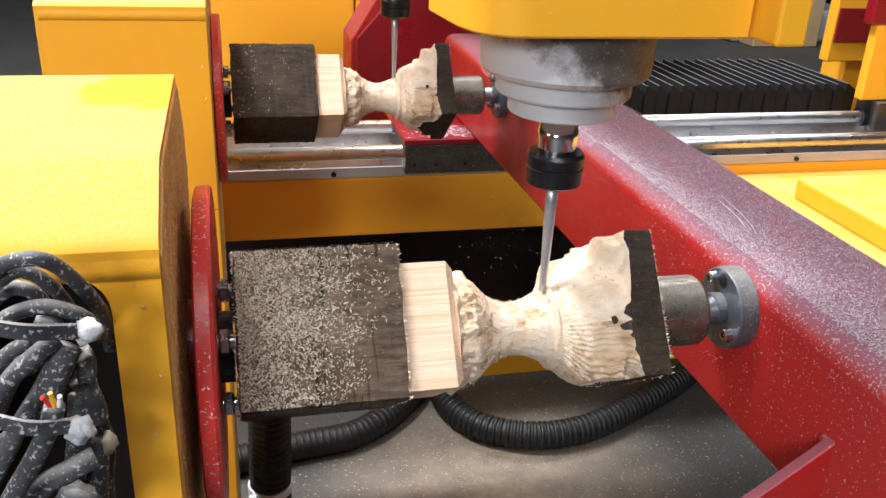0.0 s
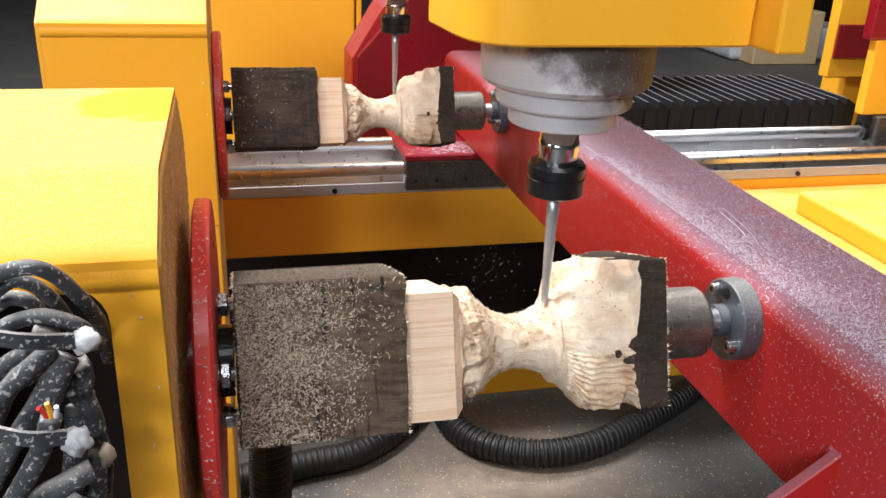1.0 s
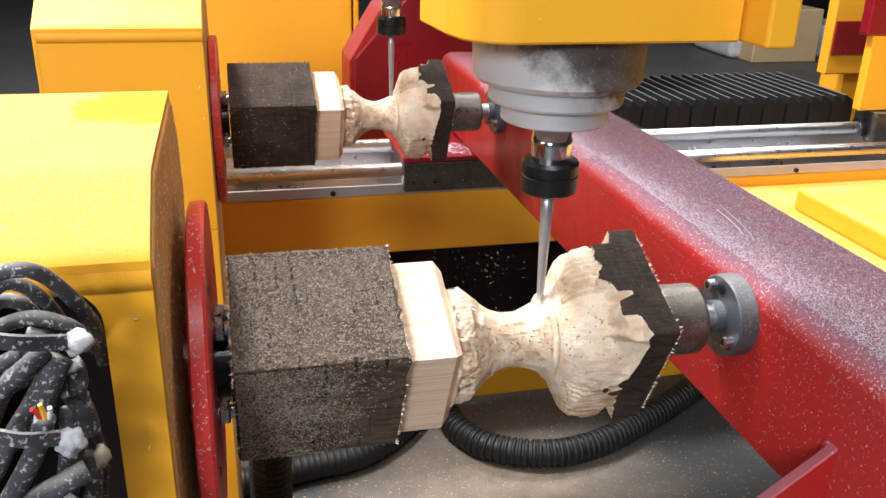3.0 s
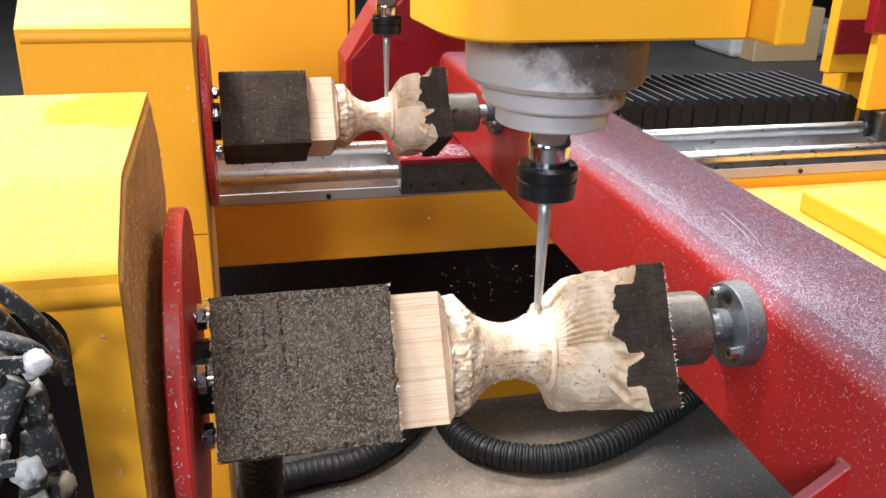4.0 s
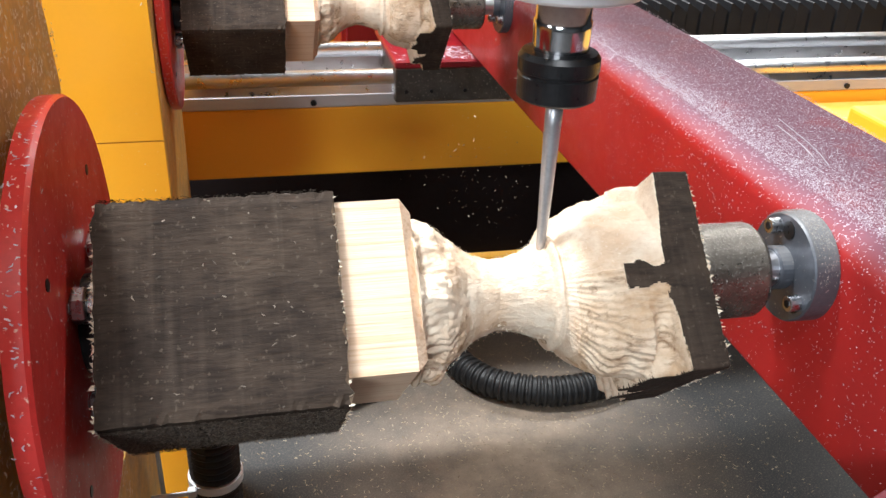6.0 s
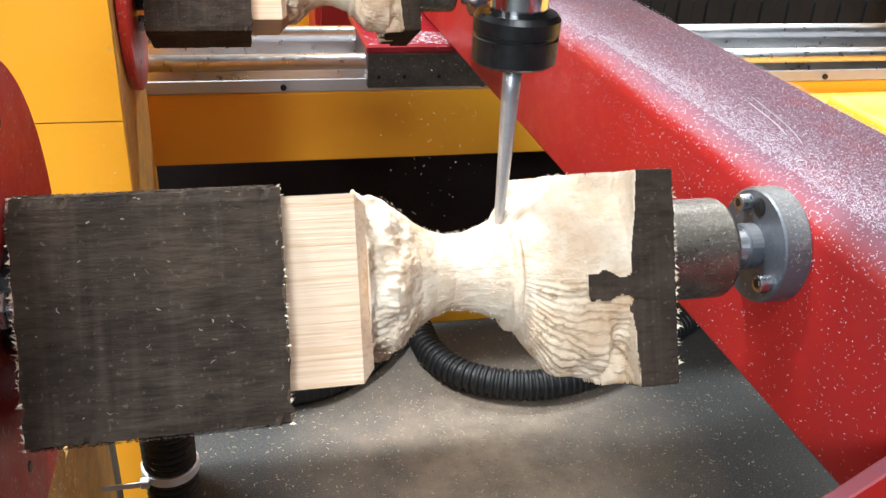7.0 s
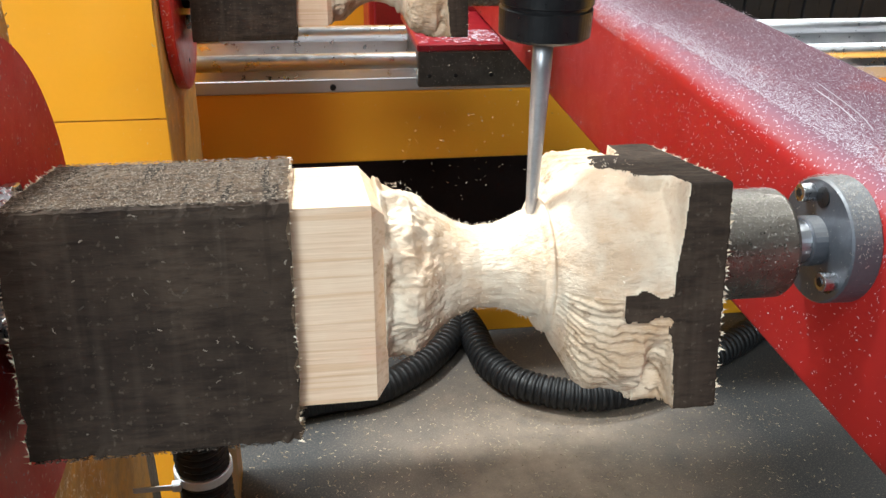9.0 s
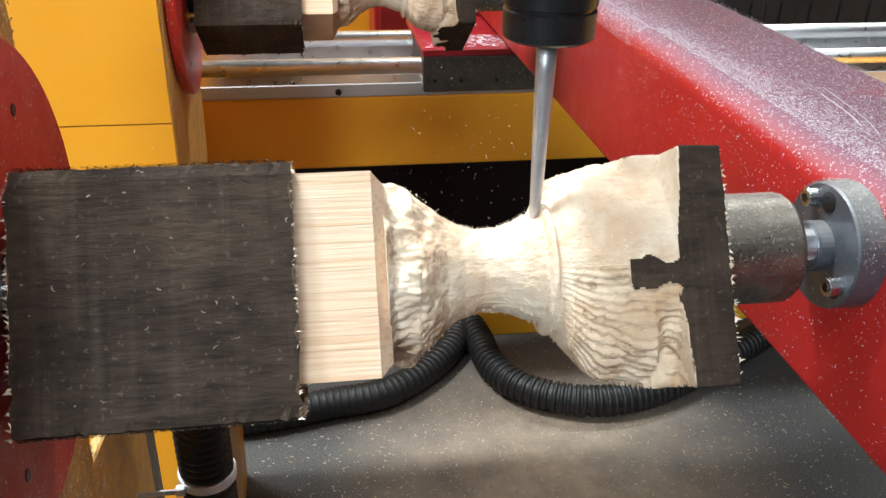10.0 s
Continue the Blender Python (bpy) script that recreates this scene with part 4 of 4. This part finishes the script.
# cable bundle in the headstock opening
rng = random.Random(3)
bundle = thing("cable_bundle", "dusty black cables bundled with ties in the housing opening", "cables")
CABLES = [
    (0.0036, [(-0.5, -0.18, 0.146), (-0.491, -0.185, 0.156), (-0.482, -0.19, 0.161), (-0.474, -0.19, 0.161), (-0.468, -0.185, 0.155), (-0.462, -0.178, 0.143), (-0.458, -0.168, 0.129), (-0.457, -0.15, 0.11), (-0.459, -0.13, 0.08)]),
    (0.0033, [(-0.499, -0.18, 0.142), (-0.493, -0.18, 0.147), (-0.486, -0.18, 0.151), (-0.479, -0.18, 0.149), (-0.474, -0.178, 0.143), (-0.471, -0.17, 0.132), (-0.47, -0.15, 0.11)]),
    (0.0036, [(-0.503, -0.17, 0.13), (-0.497, -0.17, 0.135), (-0.491, -0.17, 0.138), (-0.484, -0.17, 0.136), (-0.48, -0.165, 0.126), (-0.478, -0.15, 0.1)]),
    (0.0036, [(-0.497, -0.195, 0.13), (-0.492, -0.195, 0.134), (-0.485, -0.195, 0.138), (-0.475, -0.195, 0.14), (-0.466, -0.195, 0.138), (-0.458, -0.19, 0.13), (-0.456, -0.17, 0.11)]),
    (0.0042, [(-0.51, -0.205, 0.08), (-0.5, -0.205, 0.096), (-0.494, -0.205, 0.105), (-0.486, -0.205, 0.114), (-0.477, -0.205, 0.122), (-0.469, -0.203, 0.128)]),
    (0.0036, [(-0.508, -0.19, 0.095), (-0.501, -0.19, 0.105), (-0.497, -0.19, 0.11), (-0.491, -0.19, 0.116), (-0.483, -0.19, 0.12)]),
    (0.0042, [(-0.517, -0.2, 0.03), (-0.507, -0.2, 0.052), (-0.497, -0.2, 0.07), (-0.489, -0.2, 0.085), (-0.481, -0.2, 0.097), (-0.474, -0.195, 0.108)]),
    (0.0046, [(-0.51, -0.215, 0.03), (-0.499, -0.215, 0.047), (-0.492, -0.215, 0.059), (-0.484, -0.215, 0.072), (-0.476, -0.216, 0.087), (-0.470, -0.218, 0.103)]),
    (0.004, [(-0.52, -0.19, 0.04), (-0.51, -0.19, 0.056), (-0.502, -0.19, 0.067), (-0.492, -0.19, 0.074), (-0.482, -0.185, 0.08)]),
    (0.0055, [(-0.498, -0.2, 0.015), (-0.492, -0.2, 0.033), (-0.485, -0.2, 0.047), (-0.473, -0.2, 0.054), (-0.461, -0.196, 0.058)]),
    (0.0062, [(-0.476, -0.2, 0.098), (-0.473, -0.2, 0.105), (-0.469, -0.2, 0.114), (-0.465, -0.198, 0.121)]),
    (0.0026, [(-0.464, -0.165, 0.082), (-0.461, -0.165, 0.058), (-0.459, -0.165, 0.043), (-0.462, -0.165, 0.018), (-0.465, -0.165, -0.03)]),
    (0.005, [(-0.466, -0.185, 0.096), (-0.461, -0.185, 0.085), (-0.46, -0.182, 0.07)]),
    (0.006, [(-0.49, -0.175, -0.02), (-0.48, -0.178, 0.02), (-0.472, -0.18, 0.05), (-0.468, -0.175, 0.08)]),
    (0.006, [(-0.478, -0.165, -0.05), (-0.47, -0.17, 0.0), (-0.466, -0.172, 0.03), (-0.464, -0.168, 0.05)]),
    (0.006, [(-0.515, -0.165, 0.06), (-0.5, -0.168, 0.09), (-0.488, -0.17, 0.1), (-0.478, -0.168, 0.12)]),
]
for rad, pts in CABLES:
    part("cable", tube(pts, rad, 12, 8), CABLE, bundle, "", True)
for pts in ([(-0.495, -0.214, 0.1445), (-0.487, -0.216, 0.142), (-0.474, -0.216, 0.139), (-0.459, -0.205, 0.132)], [(-0.5, -0.225, 0.1055), (-0.491, -0.226, 0.103), (-0.478, -0.226, 0.098), (-0.465, -0.218, 0.092)]):
    line = spline(pts, 6)
    bm = bmesh.new()
    rows = [[bm.verts.new(p + Vector((0, dy, dz))) for dy, dz in ((0, -0.004), (-0.0014, -0.0035), (-0.0014, 0.0035), (0, 0.004))] for p in line]
    for a, c in zip(rows, rows[1:]):
        for k in range(4):
            bm.faces.new((a[k], a[(k + 1) % 4], c[(k + 1) % 4], c[k]))
    bmesh.ops.recalc_face_normals(bm, faces=bm.faces)
    part("strap", bm, CABLE, bundle, "flat black strap")


def lump(name, at, size, mat, parent):
    bm = bmesh.new()
    bmesh.ops.create_icosphere(bm, subdivisions=3, radius=1.0)
    for v in bm.verts:
        k = 1 + 0.35 * noise.fractal(v.co * 1.7 + Vector(at) * 90, 1.0, 2.0, 3)
        v.co = Vector(at) + Vector((v.co.x * size[0], v.co.y * size[1], v.co.z * size[2])) * k
    return part(name, bm, mat, parent, "", True)


lump("tie_head", (-0.456, -0.2, 0.129), (0.006, 0.006, 0.0055), CLUMP, bundle)
lump("tie_head", (-0.462, -0.215, 0.0875), (0.0065, 0.006, 0.0065), CLUMP, bundle)
lump("tie_head", (-0.457, -0.18, 0.054), (0.0038, 0.005, 0.006), CHIP, bundle)
lump("connector", (-0.461, -0.19, 0.105), (0.0045, 0.006, 0.010), CABLE, bundle)
lump("connector", (-0.47, -0.205, 0.035), (0.011, 0.008, 0.014), CABLE, bundle)
for col, dx in ((YELLOW, 0), (WHITE_PLASTIC, 0.003), (RED_PLATE, -0.003)):
    part("wire_end", tube([(-0.470 + dx * 0.6, -0.219, 0.103), (-0.470 + dx, -0.22, 0.1075), (-0.4705 + dx * 1.2, -0.221, 0.1115 - abs(dx) * 0.7)], 0.0011, 8, 4), col, bundle)

# goods far behind the machine
b = thing("wrapped_carton", "brown carton wrapped in clear film on the floor", "package")
part("carton", box(4.1, 4.75, 6.3, 6.9, -1.013, -0.55, 0.01, 1), CARTON, b)
part("wrap", box(4.0, 5.3, 6.5, 7.2, -1.012, -0.72, 0.05, 3), FILM, b)
b = thing("far_machine", "dark machine standing far behind", "machine")
part("base", turned([(0.9, -1.013), (0.9, -0.35), (0.8, -0.3)], "z", (5.6, 8.6, 0), 40), DARK, b)

# shavings on the floor
rng = random.Random(21)
spots = [((rng.gauss(0.25, 0.35), rng.gauss(1.0, 0.22), -1.0125), (0, 0, 1)) for _ in range(3200)]
tagged(part("floor_sawdust", shavings(spots, 0.006, rng), CHIP_FLOOR), "loose pale wood shavings on the floor", "shavings", kind="stuff")


# chips flung off the cutter, hanging behind it for a moment
rng = random.Random(77)
FLUNG = []
for at, spread, n in (((-0.175, 0.075, 0.035), 0.02, 60), ((-0.19, 0.11, 0.0), 0.024, 40), ((-0.165, 0.12, 0.05), 0.026, 36)):
    spots = [(Vector([rng.gauss(0, spread) for _ in range(3)]), Vector([rng.gauss(0, 1) for _ in range(3)])) for _ in range(n)]
    chips = tagged(part("flying_chips", shavings(spots, 0.0011, rng), CHIP), "pale wood chips flying off the cutter", "wood chips", kind="stuff")
    FLUNG.append((chips, at))


# ---- what moves ----
def motions():
    # seconds and degrees of turn of the work about its axis
    turn = [(0.0, -37.5), (0.5, -29.0), (1.0, -19.0), (1.5, -7.5), (2.0, 2.5), (2.5, 12.0), (3.8, 52.0), (4.0, 60.0), (4.5, 86.0), (5.0, 108.0), (5.5, 122.6), (6.8, 150.0), (7.0, 154.5), (7.5, 166.5), (8.0, 175.0), (8.5, 177.0), (9.0, 169.0), (9.5, 157.5), (10.0, 147.6)]
    for ob, base in ((near_plate, Matrix()), (near_work, NEAR), (far_plate, FAR), (far_work, FAR)):
        walk(ob, [(t, base @ pose(0, 0, 0, a)) for t, a in turn])
    lift = [(0.0, 0.0035), (2.5, 0.0042), (4.5, 0.0038), (5.5, 0.0010), (6.8, -0.0003), (9.0, -0.001), (10.0, 0.0)]
    for ob, base in ((near_tool, Matrix()), (far_tool, FAR)):
        walk(ob, [(t, base @ pose(0, 0, z)) for t, z in lift])

    # the chips swing out behind the cutter and tumble
    for i, (ob, (x, y, z)) in enumerate(FLUNG):
        rows = []
        for k in range(41):
            t, a = k * 0.25, k * 1.9 + i * 2.1
            rows.append((t, pose(x + 0.012 * math.sin(a * 0.7), y + 0.02 * math.sin(a), z + 0.016 * math.cos(a * 1.3), 30 * k, 10 * math.sin(a), 20 * k)))
        walk(ob, rows)


motions()
